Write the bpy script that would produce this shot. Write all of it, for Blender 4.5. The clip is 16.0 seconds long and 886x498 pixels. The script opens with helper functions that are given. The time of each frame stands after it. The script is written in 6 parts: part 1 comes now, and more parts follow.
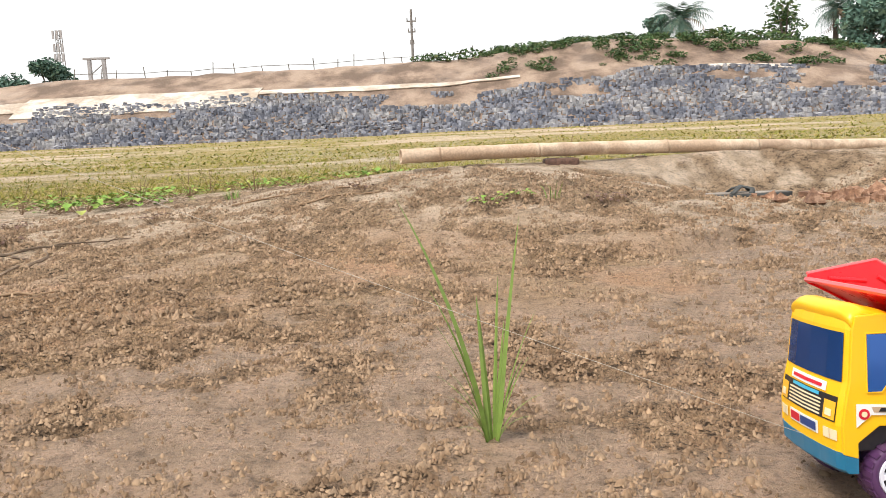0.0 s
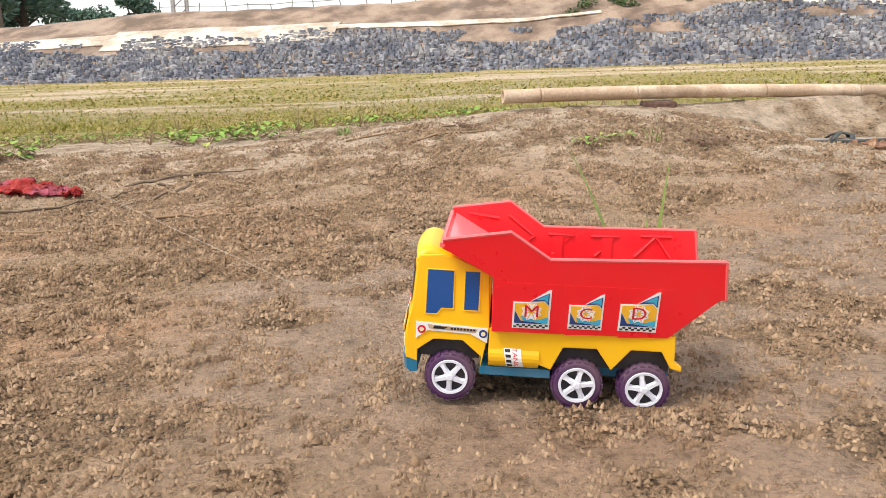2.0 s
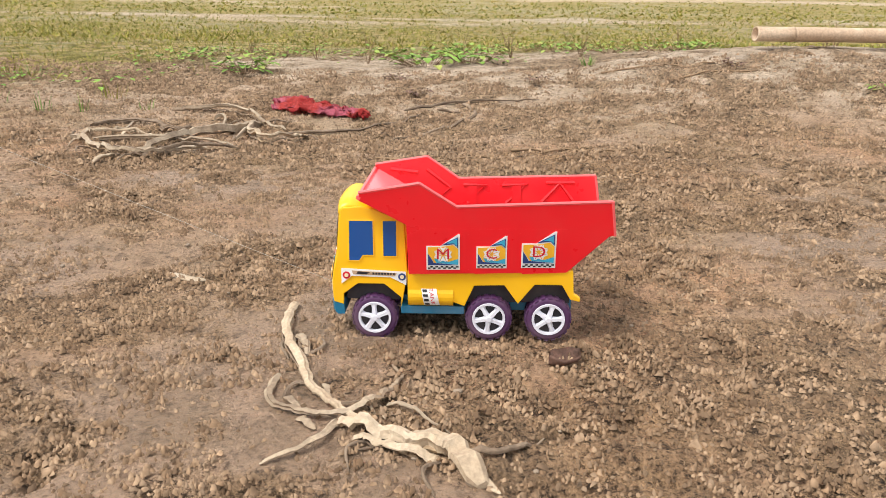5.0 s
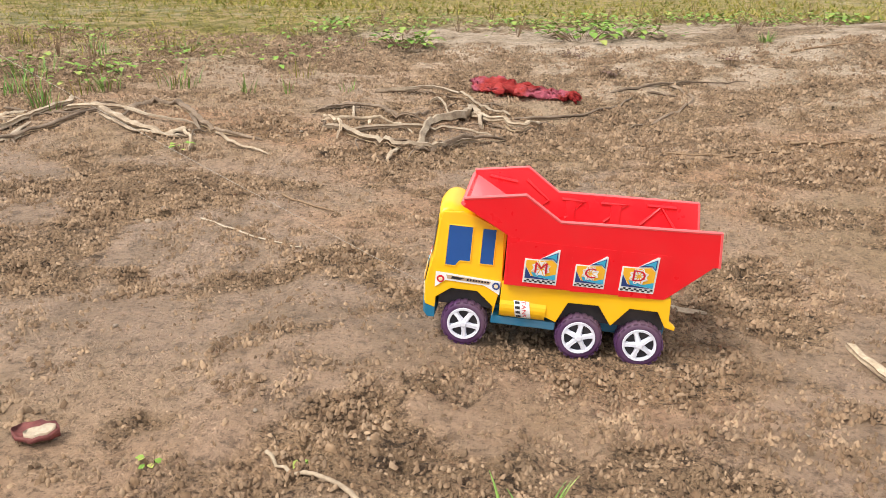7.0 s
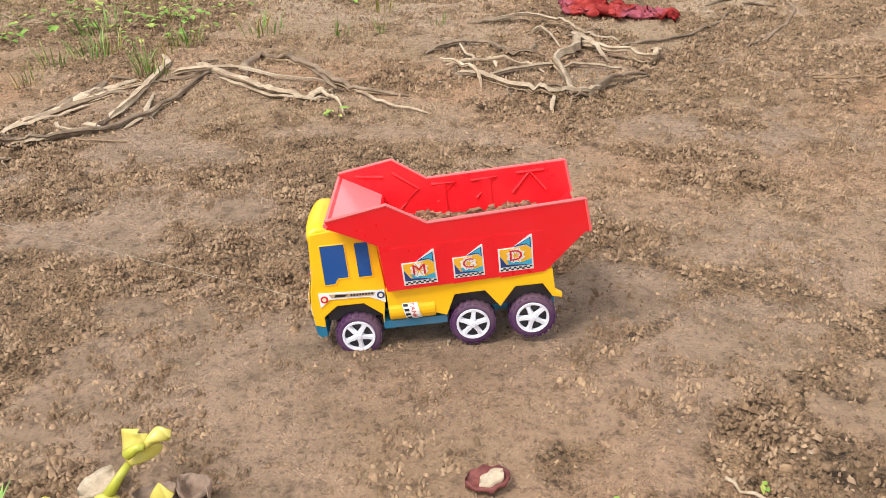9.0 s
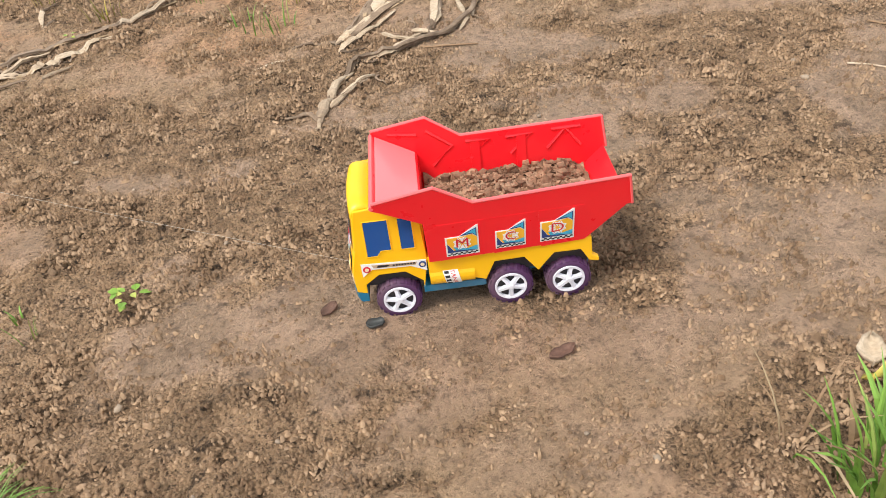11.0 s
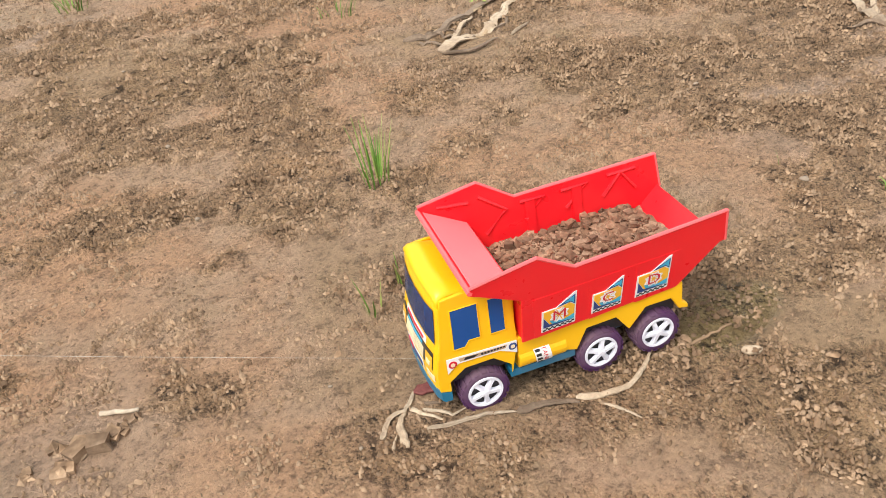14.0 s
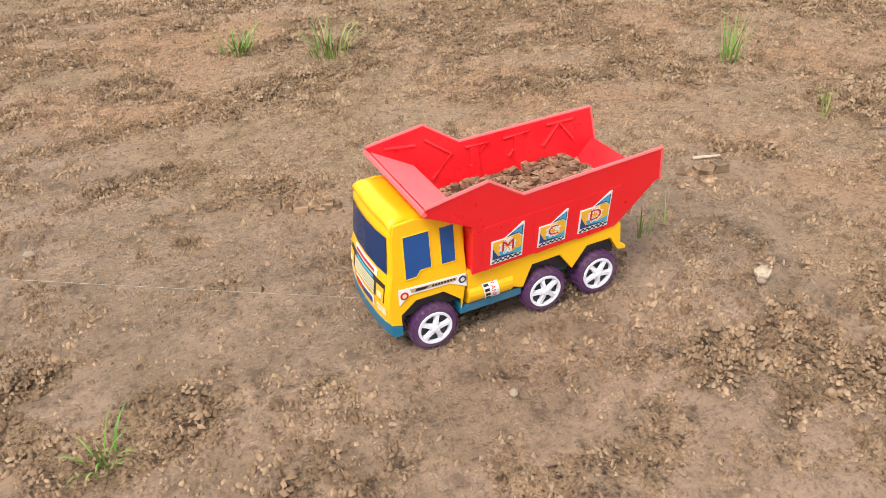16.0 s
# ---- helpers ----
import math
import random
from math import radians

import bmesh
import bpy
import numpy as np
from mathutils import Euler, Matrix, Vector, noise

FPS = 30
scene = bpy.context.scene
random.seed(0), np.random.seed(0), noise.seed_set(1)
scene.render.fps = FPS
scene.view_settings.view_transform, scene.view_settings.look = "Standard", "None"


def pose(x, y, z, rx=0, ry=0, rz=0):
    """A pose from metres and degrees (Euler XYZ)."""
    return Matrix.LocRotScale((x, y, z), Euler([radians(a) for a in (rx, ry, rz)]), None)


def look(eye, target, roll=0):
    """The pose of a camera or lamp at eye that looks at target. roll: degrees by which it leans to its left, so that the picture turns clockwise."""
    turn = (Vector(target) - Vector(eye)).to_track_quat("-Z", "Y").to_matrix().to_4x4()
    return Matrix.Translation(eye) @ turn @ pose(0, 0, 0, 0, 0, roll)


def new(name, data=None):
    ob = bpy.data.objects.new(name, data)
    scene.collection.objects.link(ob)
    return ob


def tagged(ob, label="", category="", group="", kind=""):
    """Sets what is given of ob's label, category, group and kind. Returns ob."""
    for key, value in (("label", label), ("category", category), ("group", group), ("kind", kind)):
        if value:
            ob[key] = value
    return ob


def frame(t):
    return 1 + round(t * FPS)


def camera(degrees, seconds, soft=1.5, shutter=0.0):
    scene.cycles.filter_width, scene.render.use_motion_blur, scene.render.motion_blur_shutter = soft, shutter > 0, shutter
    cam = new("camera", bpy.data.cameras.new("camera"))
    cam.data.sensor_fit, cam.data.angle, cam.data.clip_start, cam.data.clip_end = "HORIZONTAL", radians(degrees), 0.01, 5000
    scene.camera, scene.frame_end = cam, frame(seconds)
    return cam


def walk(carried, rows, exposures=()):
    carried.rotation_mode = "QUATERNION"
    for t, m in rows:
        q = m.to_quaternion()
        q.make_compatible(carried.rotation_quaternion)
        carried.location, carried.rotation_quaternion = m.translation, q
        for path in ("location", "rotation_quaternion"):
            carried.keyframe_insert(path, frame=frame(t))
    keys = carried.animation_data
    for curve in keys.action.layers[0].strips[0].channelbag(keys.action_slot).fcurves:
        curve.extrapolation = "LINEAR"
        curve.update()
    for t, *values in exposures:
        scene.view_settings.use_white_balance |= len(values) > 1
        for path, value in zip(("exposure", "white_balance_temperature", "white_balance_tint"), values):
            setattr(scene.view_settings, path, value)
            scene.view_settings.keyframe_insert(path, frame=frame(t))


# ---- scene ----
cam = camera(59.7, 16.0, soft=0.65, shutter=0.0)
walk(cam, [
    (0, pose(-0.498, -0.687, 0.347, 81.45, 2.36, -0.45)),
    (0.5, pose(-0.505, -0.703, 0.346, 80.61, 2.22, 0.02)),
    (1, pose(-0.525, -0.729, 0.343, 78.74, 1.95, 0.95)),
    (1.5, pose(-0.562, -0.774, 0.350, 78.57, 1.58, 2.22)),
    (2, pose(-0.621, -0.876, 0.372, 77.05, 1.61, 4.85)),
    (2.5, pose(-0.708, -0.999, 0.405, 79.40, 2.45, 7.99)),
    (3, pose(-0.834, -1.064, 0.425, 78.73, 2.82, 11.41)),
    (3.2, pose(-0.909, -1.083, 0.422, 79.07, 2.41, 10.59)),
    (5.3, pose(-1.601, -0.947, 0.427, 70.70, -1.08, 8.00)),
    (5.5, pose(-1.672, -0.946, 0.441, 70.76, -0.26, 8.42)),
    (6, pose(-1.853, -0.933, 0.452, 70.01, -0.78, 8.84)),
    (6.5, pose(-2.063, -0.941, 0.455, 69.32, -1.58, 7.04)),
    (7, pose(-2.254, -0.942, 0.476, 68.14, -1.42, 7.60)),
    (7.5, pose(-2.382, -0.918, 0.466, 66.95, -0.92, 7.49)),
    (8, pose(-2.516, -0.905, 0.473, 63.54, -0.30, 2.58)),
    (8.5, pose(-2.631, -0.910, 0.534, 61.84, 1.37, 5.12)),
    (8.7, pose(-2.664, -0.904, 0.556, 61.49, 0.98, 4.33)),
    (10.8, pose(-3.453, -0.936, 0.677, 51.40, 5.56, -2.38)),
    (11, pose(-3.538, -0.957, 0.690, 51.06, 6.94, -1.77)),
    (11.5, pose(-3.780, -0.966, 0.724, 52.59, 5.09, -1.98)),
    (12, pose(-4.038, -0.965, 0.722, 53.08, 4.16, -8.43)),
    (12.5, pose(-4.292, -0.945, 0.683, 52.62, 6.61, -6.25)),
    (13, pose(-4.520, -0.889, 0.649, 50.18, 6.01, -11.20)),
    (13.5, pose(-4.750, -0.887, 0.670, 48.80, 7.56, -8.42)),
    (14, pose(-5.032, -0.910, 0.707, 52.12, 6.57, -16.00)),
    (14.5, pose(-5.318, -0.991, 0.696, 53.55, 6.13, -13.06)),
    (15, pose(-5.553, -1.030, 0.617, 54.36, 3.50, -15.83)),
    (15.5, pose(-5.860, -1.067, 0.625, 53.67, 3.47, -19.04)),
    (16, pose(-6.124, -1.087, 0.628, 56.24, 1.33, -22.59)),
], exposures=[(0, 0.74), (16, 0.74)])

# The truck's way: seconds, x, y, z, lean, pitch, heading.
TRUCK_WAY = [
    (0, 0.003, 0.001, 0.0006, 5.94, 0.06, 180.15),
    (0.5, -0.147, 0.022, -0.0021, 1.05, 0.74, 181.19),
    (1, -0.304, 0.010, -0.0018, 0.05, -0.38, 180.85),
    (1.5, -0.434, 0.013, -0.0011, 0.36, -1.22, 181.95),
    (2, -0.586, 0.007, -0.0011, -1.91, -3.80, 180.33),
    (2.5, -0.756, -0.011, 0.0012, -4.90, -0.65, 184.45),
    (3, -0.934, -0.042, 0.0005, -1.33, -2.03, 184.86),
    (3.2, -0.978, -0.042, -0.0004, -1.13, -1.48, 185.76),
    (5.3, -1.688, -0.007, 0.0003, 0.99, 1.16, 185.64),
    (5.5, -1.740, -0.006, 0.0017, -0.16, 0.97, 183.99),
    (6, -1.921, -0.016, -0.0077, 1.15, 1.58, 183.95),
    (6.5, -2.105, -0.014, -0.0076, 2.42, -0.78, 182.07),
    (7, -2.225, -0.021, -0.0094, 4.06, -2.76, 180.24),
    (7.5, -2.340, -0.011, -0.0020, 3.38, -3.49, 179.38),
    (8, -2.467, -0.007, 0.0004, 3.83, 1.48, 181.96),
    (8.5, -2.555, -0.025, 0.0087, 5.75, -0.65, 183.69),
    (8.7, -2.650, -0.038, -0.0082, 5.45, 4.49, 185.19),
    (10.8, -3.461, -0.150, -0.0047, 0.91, -0.33, 184.33),
    (11, -3.546, -0.159, -0.0023, 0.08, -1.26, 182.62),
    (11.5, -3.724, -0.175, 0.0058, 2.27, -1.28, 181.83),
    (12, -3.925, -0.194, 0.0141, 1.59, -1.63, 182.14),
    (12.5, -4.145, -0.206, -0.0002, -2.01, 0.90, 182.72),
    (13, -4.393, -0.229, -0.0002, 1.07, -0.28, 183.04),
    (13.5, -4.600, -0.254, 0.0103, 1.12, -2.23, 184.06),
    (14, -4.794, -0.278, 0.0207, 1.92, -0.94, 183.85),
    (14.5, -5.050, -0.327, 0.0391, 3.14, -1.18, 182.55),
    (15, -5.326, -0.345, 0.0450, -1.63, -2.59, 180.79),
    (15.5, -5.533, -0.373, 0.0506, 0.91, 1.92, 182.92),
    (16, -5.780, -0.395, 0.0452, 1.62, 0.89, 182.86),
]

# ---- light: a bright overcast sky ----
SUN_ELEVATION, SUN_TURN = radians(58), radians(235)
world = bpy.data.worlds.new("overcast_sky")
scene.world = world
world.use_nodes = True
wn, wl = world.node_tree.nodes, world.node_tree.links
wn.clear()
sky = wn.new("ShaderNodeTexSky")
sky.sky_type = "NISHITA"
sky.sun_disc = False
sky.sun_elevation, sky.sun_rotation = SUN_ELEVATION, SUN_TURN
dim = wn.new("ShaderNodeMix")
dim.data_type = "RGBA"
dim.blend_type = "MULTIPLY"
dim.inputs["Factor"].default_value = 1.0
dim.inputs["B"].default_value = (0.10, 0.10, 0.10, 1)
cloud = wn.new("ShaderNodeMix")
cloud.data_type = "RGBA"
cloud.inputs["Factor"].default_value = 0.86
cloud.inputs["B"].default_value = (0.98, 0.97, 0.955, 1)
back = wn.new("ShaderNodeBackground")
back.inputs["Strength"].default_value = 0.78
wout = wn.new("ShaderNodeOutputWorld")
wl.new(sky.outputs["Color"], dim.inputs["A"])
wl.new(dim.outputs["Result"], cloud.inputs["A"])
wl.new(cloud.outputs["Result"], back.inputs["Color"])
wl.new(back.outputs["Background"], wout.inputs["Surface"])

sun_data = bpy.data.lights.new("sun", "SUN")
sun_data.energy, sun_data.angle, sun_data.color = 2.4, radians(22), (1.0, 0.95, 0.87)
sun = new("sun", sun_data)
sun.matrix_world = look((0, 0, 10), (5.1, 3.6, 0))


# ---- materials ----
def shade(name, rough=0.6, metal=0.0):
    m = bpy.data.materials.new(name)
    m.use_nodes = True
    b = m.node_tree.nodes["Principled BSDF"]
    b.inputs["Roughness"].default_value, b.inputs["Metallic"].default_value = rough, metal
    return m, m.node_tree.nodes, m.node_tree.links, b


def noise_node(n, l, coords, scale, detail=4.0, rough=0.6):
    t = n.new("ShaderNodeTexNoise")
    t.inputs["Scale"].default_value, t.inputs["Detail"].default_value = scale, detail
    t.inputs["Roughness"].default_value = rough
    l.new(coords, t.inputs["Vector"])
    return t.outputs["Fac"]


def ramp(n, l, fac, stops):
    r = n.new("ShaderNodeValToRGB")
    while len(r.color_ramp.elements) < len(stops):
        r.color_ramp.elements.new(0.5)
    for e, (p, c) in zip(r.color_ramp.elements, stops):
        e.position, e.color = p, (*c, 1)
    l.new(fac, r.inputs["Fac"])
    return r.outputs["Color"]


def blend(n, l, fac, a, b, kind="MIX"):
    m = n.new("ShaderNodeMix")
    m.data_type, m.blend_type = "RGBA", kind
    for key, v in (("Factor", fac), ("A", a), ("B", b)):
        if isinstance(v, (int, float)):
            m.inputs[key].default_value = v
        elif isinstance(v, tuple):
            m.inputs[key].default_value = (*v, 1)
        else:
            l.new(v, m.inputs[key])
    return m.outputs["Result"]


def bump(n, l, height, strength, distance, b, after=None):
    t = n.new("ShaderNodeBump")
    t.inputs["Strength"].default_value, t.inputs["Distance"].default_value = strength, distance
    l.new(height, t.inputs["Height"])
    if after is not None:
        l.new(after, t.inputs["Normal"])
    l.new(t.outputs["Normal"], b.inputs["Normal"])
    return t.outputs["Normal"]


def grained(name, stops, scale, fine, rough=0.7, relief=0.3, depth=0.002, own=0.0, metal=0.0):
    """A material of two noises: large stains and a fine grain, with a little relief; own: how much single pieces differ."""
    m, n, l, b = shade(name, rough, metal)
    c = n.new("ShaderNodeTexCoord").outputs["Object"]
    big, small = noise_node(n, l, c, scale, 3), noise_node(n, l, c, fine, 5)
    col = ramp(n, l, big, stops)
    col = blend(n, l, 0.35, col, ramp(n, l, small, [(0.4, (0.35, 0.35, 0.35)), (0.6, (1, 1, 1))]), "MULTIPLY")
    if own:
        info = n.new("ShaderNodeObjectInfo").outputs["Random"]
        isl = n.new("ShaderNodeNewGeometry").outputs["Random Per Island"]
        mix = n.new("ShaderNodeMath")
        mix.operation = "ADD"
        l.new(info, mix.inputs[0])
        l.new(isl, mix.inputs[1])
        wrap = n.new("ShaderNodeMath")
        wrap.operation = "FRACT"
        l.new(mix.outputs[0], wrap.inputs[0])
        col = blend(n, l, own, col, ramp(n, l, wrap.outputs[0], [(0.0, (0.35, 0.35, 0.37)), (1.0, (1.15, 1.12, 1.08))]), "MULTIPLY")
    l.new(col, b.inputs["Base Color"])
    bump(n, l, small, relief, depth, b)
    return m


def plastic(name, colour, rough=0.32, dust=0.12):
    """Moulded toy plastic with scuffs and a film of mud dust."""
    m, n, l, b = shade(name, rough)
    c = n.new("ShaderNodeTexCoord").outputs["Object"]
    big, fine = noise_node(n, l, c, 18, 4), noise_node(n, l, c, 260, 3)
    spots = ramp(n, l, big, [(0.45, (0, 0, 0)), (0.8, (dust, dust, dust))])
    col = blend(n, l, spots, colour, (0.34, 0.26, 0.19))
    l.new(col, b.inputs["Base Color"])
    r = ramp(n, l, big, [(0.3, (rough, rough, rough)), (0.75, (rough + 0.2, rough + 0.2, rough + 0.2))])
    l.new(r, b.inputs["Roughness"])
    bump(n, l, fine, 0.08, 0.0006, b)
    return m


RED = plastic("red_plastic", (0.86, 0.012, 0.022), 0.24, 0.04)
# paler red that paints a highlight along the rim and lip edges
RED_EDGE_HIGHLIGHT = plastic("highlight_red_edge", (0.90, 0.13, 0.14), 0.3, 0.04)
# lighter pink base paints in the sky's reflection on the canopy floor
RED_SKY_SHEEN = plastic("sky_sheen_red_plate", (0.88, 0.20, 0.22), 0.14, 0.06)
YELLOW = plastic("yellow_plastic", (0.92, 0.50, 0.006), 0.28, 0.05)
BLUE = plastic("blue_plastic", (0.01, 0.15, 0.28), 0.4, 0.25)
RUBBER = plastic("purple_black_tyre", (0.080, 0.026, 0.095), 0.55, 0.35)
SILVER = plastic("silver_rim", (0.74, 0.75, 0.84), 0.35, 0.08)
DARK = plastic("dark_cavity_plastic", (0.02, 0.018, 0.025), 0.6, 0.2)
WHITE = plastic("white_sticker", (0.82, 0.82, 0.82), 0.3, 0.06)
NAVY = plastic("navy_sticker_ink", (0.02, 0.05, 0.2), 0.3, 0.04)
SKYBLUE = plastic("light_blue_sticker_ink", (0.05, 0.4, 0.62), 0.3, 0.04)
ORANGE = plastic("orange_sticker_ink", (0.86, 0.45, 0.03), 0.3, 0.04)
LETTER_RED = plastic("red_sticker_ink", (0.6, 0.01, 0.03), 0.3, 0.04)
BLACK = plastic("black_sticker_ink", (0.015, 0.015, 0.02), 0.3, 0.04)
CREAM = plastic("cream_sticker_ink", (0.8, 0.68, 0.45), 0.3, 0.04)
TAN_INK = plastic("tan_sticker_ink", (0.5, 0.36, 0.24), 0.3, 0.04)
THREAD = plastic("pale_thread", (0.5, 0.46, 0.4), 0.6, 0.2)

wm, wmn, wml, wmb = shade("blue_film_window", 0.08)
wmb.inputs["Base Color"].default_value = (0.018, 0.10, 0.38, 1)
wmb.inputs["Metallic"].default_value = 0.3
wmb.inputs["Coat Weight"].default_value = 0.3
wmb.inputs["Coat Roughness"].default_value = 0.05
BLUE_GLASS = wm

BAMBOO = grained("weathered_bamboo", [(0.40, (0.54, 0.39, 0.27)), (0.5, (0.70, 0.55, 0.41)), (0.60, (0.46, 0.33, 0.23))], 5, 120, 0.6, 0.25, 0.001)
ROOT = grained("bleached_root", [(0.3, (0.30, 0.215, 0.145)), (0.5, (0.50, 0.39, 0.275)), (0.75, (0.64, 0.53, 0.40))], 14, 160, 0.85, 0.7, 0.003, 0.35)
OLD_ROOT = grained("grey_brown_old_root", [(0.3, (0.13, 0.09, 0.06)), (0.5, (0.25, 0.18, 0.125)), (0.75, (0.38, 0.29, 0.21))], 18, 190, 0.9, 0.8, 0.003, 0.35)
INK_BLUE = grained("blue_black_rotten_scrap", [(0.3, (0.015, 0.03, 0.05)), (0.6, (0.06, 0.09, 0.12)), (0.8, (0.2, 0.2, 0.2))], 60, 260, 0.5, 0.5, 0.001)
BARK = grained("dark_bark", [(0.3, (0.07, 0.035, 0.025)), (0.7, (0.2, 0.11, 0.08))], 40, 300, 0.8, 0.6, 0.002)
RED_BARK = grained("red_brown_bark", [(0.3, (0.14, 0.03, 0.03)), (0.7, (0.26, 0.08, 0.07))], 40, 300, 0.7, 0.6, 0.002)
DEAD_LEAF = grained("grey_brown_dead_leaf", [(0.3, (0.24, 0.165, 0.125)), (0.7, (0.40, 0.29, 0.225))], 30, 200, 0.85, 0.5, 0.001)
PALE_LEAF = grained("dry_pale_leaf", [(0.3, (0.42, 0.32, 0.22)), (0.7, (0.58, 0.49, 0.38))], 30, 200, 0.8, 0.4, 0.001)
CLOTH = grained("faded_red_cloth", [(0.4, (0.46, 0.03, 0.03)), (0.5, (0.68, 0.09, 0.08)), (0.6, (0.66, 0.17, 0.24))], 9, 220, 0.9, 0.6, 0.002)
SANDAL = grained("black_rubber", [(0.3, (0.02, 0.025, 0.025)), (0.7, (0.07, 0.075, 0.075))], 20, 150, 0.6, 0.3, 0.001)
SANDAL_FOOTBED = grained("grey_worn_footbed", [(0.3, (0.16, 0.13, 0.11)), (0.7, (0.34, 0.3, 0.26))], 20, 150, 0.8, 0.4, 0.001)
STONE = grained("blue_grey_rubble", [(0.4, (0.23, 0.25, 0.31)), (0.5, (0.33, 0.345, 0.40)), (0.6, (0.45, 0.45, 0.47))], 1.2, 22, 0.85, 0.7, 0.02, 0.8)
PEBBLE = grained("pale_pebble", [(0.3, (0.28, 0.21, 0.15)), (0.7, (0.42, 0.34, 0.26))], 30, 200, 0.8, 0.4, 0.001, 0.4)
CRUMB = grained("loose_soil_crumbs", [(0.4, (0.20, 0.124, 0.071)), (0.5, (0.30, 0.196, 0.118)), (0.6, (0.43, 0.297, 0.19))], 26.0, 160, 0.92, 0.5, 0.001, 0.5)
LOAD = grained("red_brown_dug_soil", [(0.4, (0.21, 0.108, 0.064)), (0.5, (0.33, 0.182, 0.112)), (0.6, (0.46, 0.285, 0.188))], 25, 200, 0.95, 0.7, 0.003, 0.5)
SHEET = grained("white_filter_sheet", [(0.4, (0.46, 0.37, 0.29)), (0.55, (0.70, 0.62, 0.54))], 0.9, 9, 0.8, 0.4, 0.01)
POST = grained("grey_post", [(0.3, (0.16, 0.15, 0.14)), (0.7, (0.3, 0.28, 0.26))], 2, 20, 0.8, 0.2, 0.01)
CONCRETE = grained("pale_concrete", [(0.3, (0.38, 0.37, 0.37)), (0.7, (0.5, 0.49, 0.49))], 2, 20, 0.85, 0.2, 0.01)


def leafy(name, low, high, dry, rough=0.55):
    m, n, l, b = shade(name, rough)
    isl = n.new("ShaderNodeNewGeometry").outputs["Random Per Island"]
    c = n.new("ShaderNodeTexCoord").outputs["Object"]
    col = ramp(n, l, isl, [(0.0, low), (0.7, high), (1.0, dry)])
    col = blend(n, l, 0.4, col, ramp(n, l, noise_node(n, l, c, 60, 3), [(0.3, (0.5, 0.5, 0.5)), (0.7, (1.1, 1.1, 1.0))]), "MULTIPLY")
    l.new(col, b.inputs["Base Color"])
    return m


BLADE = leafy("fresh_grass_blade", (0.10, 0.22, 0.03), (0.2, 0.36, 0.06), (0.36, 0.40, 0.12))
MEADOW = leafy("yellow_green_meadow", (0.14, 0.17, 0.03), (0.36, 0.33, 0.055), (0.50, 0.36, 0.14), 0.85)
WEED = leafy("green_weed_leaf", (0.11, 0.22, 0.03), (0.22, 0.37, 0.06), (0.38, 0.40, 0.1), 0.85)
RICE = leafy("olive_green_rice_leaf", (0.13, 0.21, 0.035), (0.2, 0.29, 0.06), (0.34, 0.34, 0.12))
DRY_STALK = leafy("dry_brown_stalk", (0.16, 0.09, 0.05), (0.3, 0.2, 0.12), (0.45, 0.34, 0.22), 0.85)
# lighter, bluish green puts distance haze into the tree leaves
FOLIAGE = leafy("dark_tree_foliage", (0.055, 0.12, 0.095), (0.10, 0.19, 0.14), (0.15, 0.23, 0.15), 0.7)
FROND = leafy("palm_frond", (0.05, 0.11, 0.09), (0.10, 0.18, 0.13), (0.18, 0.19, 0.13), 0.6)
SHRUB = leafy("bank_shrub", (0.03, 0.075, 0.025), (0.08, 0.15, 0.045), (0.16, 0.17, 0.07), 0.8)
HYACINTH = leafy("yellow_green_fleshy_leaf", (0.42, 0.46, 0.05), (0.5, 0.5, 0.07), (0.6, 0.5, 0.12), 0.35)
TRUNK = grained("tree_trunk", [(0.3, (0.07, 0.055, 0.045)), (0.7, (0.17, 0.14, 0.11))], 2, 14, 0.9, 0.6, 0.02)


# ---- helpers for meshes ----
def part(name, bm, material, parent=None, label="", smooth=False):
    """Links a bmesh as one mesh object, under parent if given."""
    me = bpy.data.meshes.new(name)
    bm.to_mesh(me)
    bm.free()
    me.materials.append(material)
    if smooth:
        for p in me.polygons:
            p.use_smooth = True
    ob = new(name, me)
    if parent is not None:
        ob.parent = parent
    if label:
        tagged(ob, label)
    return ob


def from_lists(name, verts, faces, material, parent=None, smooth=False):
    me = bpy.data.meshes.new(name)
    me.from_pydata(verts, [], faces)
    me.materials.append(material)
    if smooth:
        for p in me.polygons:
            p.use_smooth = True
    ob = new(name, me)
    if parent is not None:
        ob.parent = parent
    return ob


def loft(bm, rings, close=True, caps=True):
    """Skins a row of rings of points; each ring has the same count."""
    vs = [[bm.verts.new(p) for p in ring] for ring in rings]
    n = len(vs[0])
    for a, b in zip(vs, vs[1:]):
        for i in range(n if close else n - 1):
            j = (i + 1) % n
            bm.faces.new((a[i], a[j], b[j], b[i]))
    if caps:
        bm.faces.new(vs[0][::-1])
        bm.faces.new(vs[-1])
    return vs


def prism(bm, outline, place, lo, hi):
    """A slab: an outline of (u, v) put into space by place(u, v, depth), from depth lo to hi."""
    loft(bm, [[place(u, v, lo) for u, v in outline], [place(u, v, hi) for u, v in outline]])


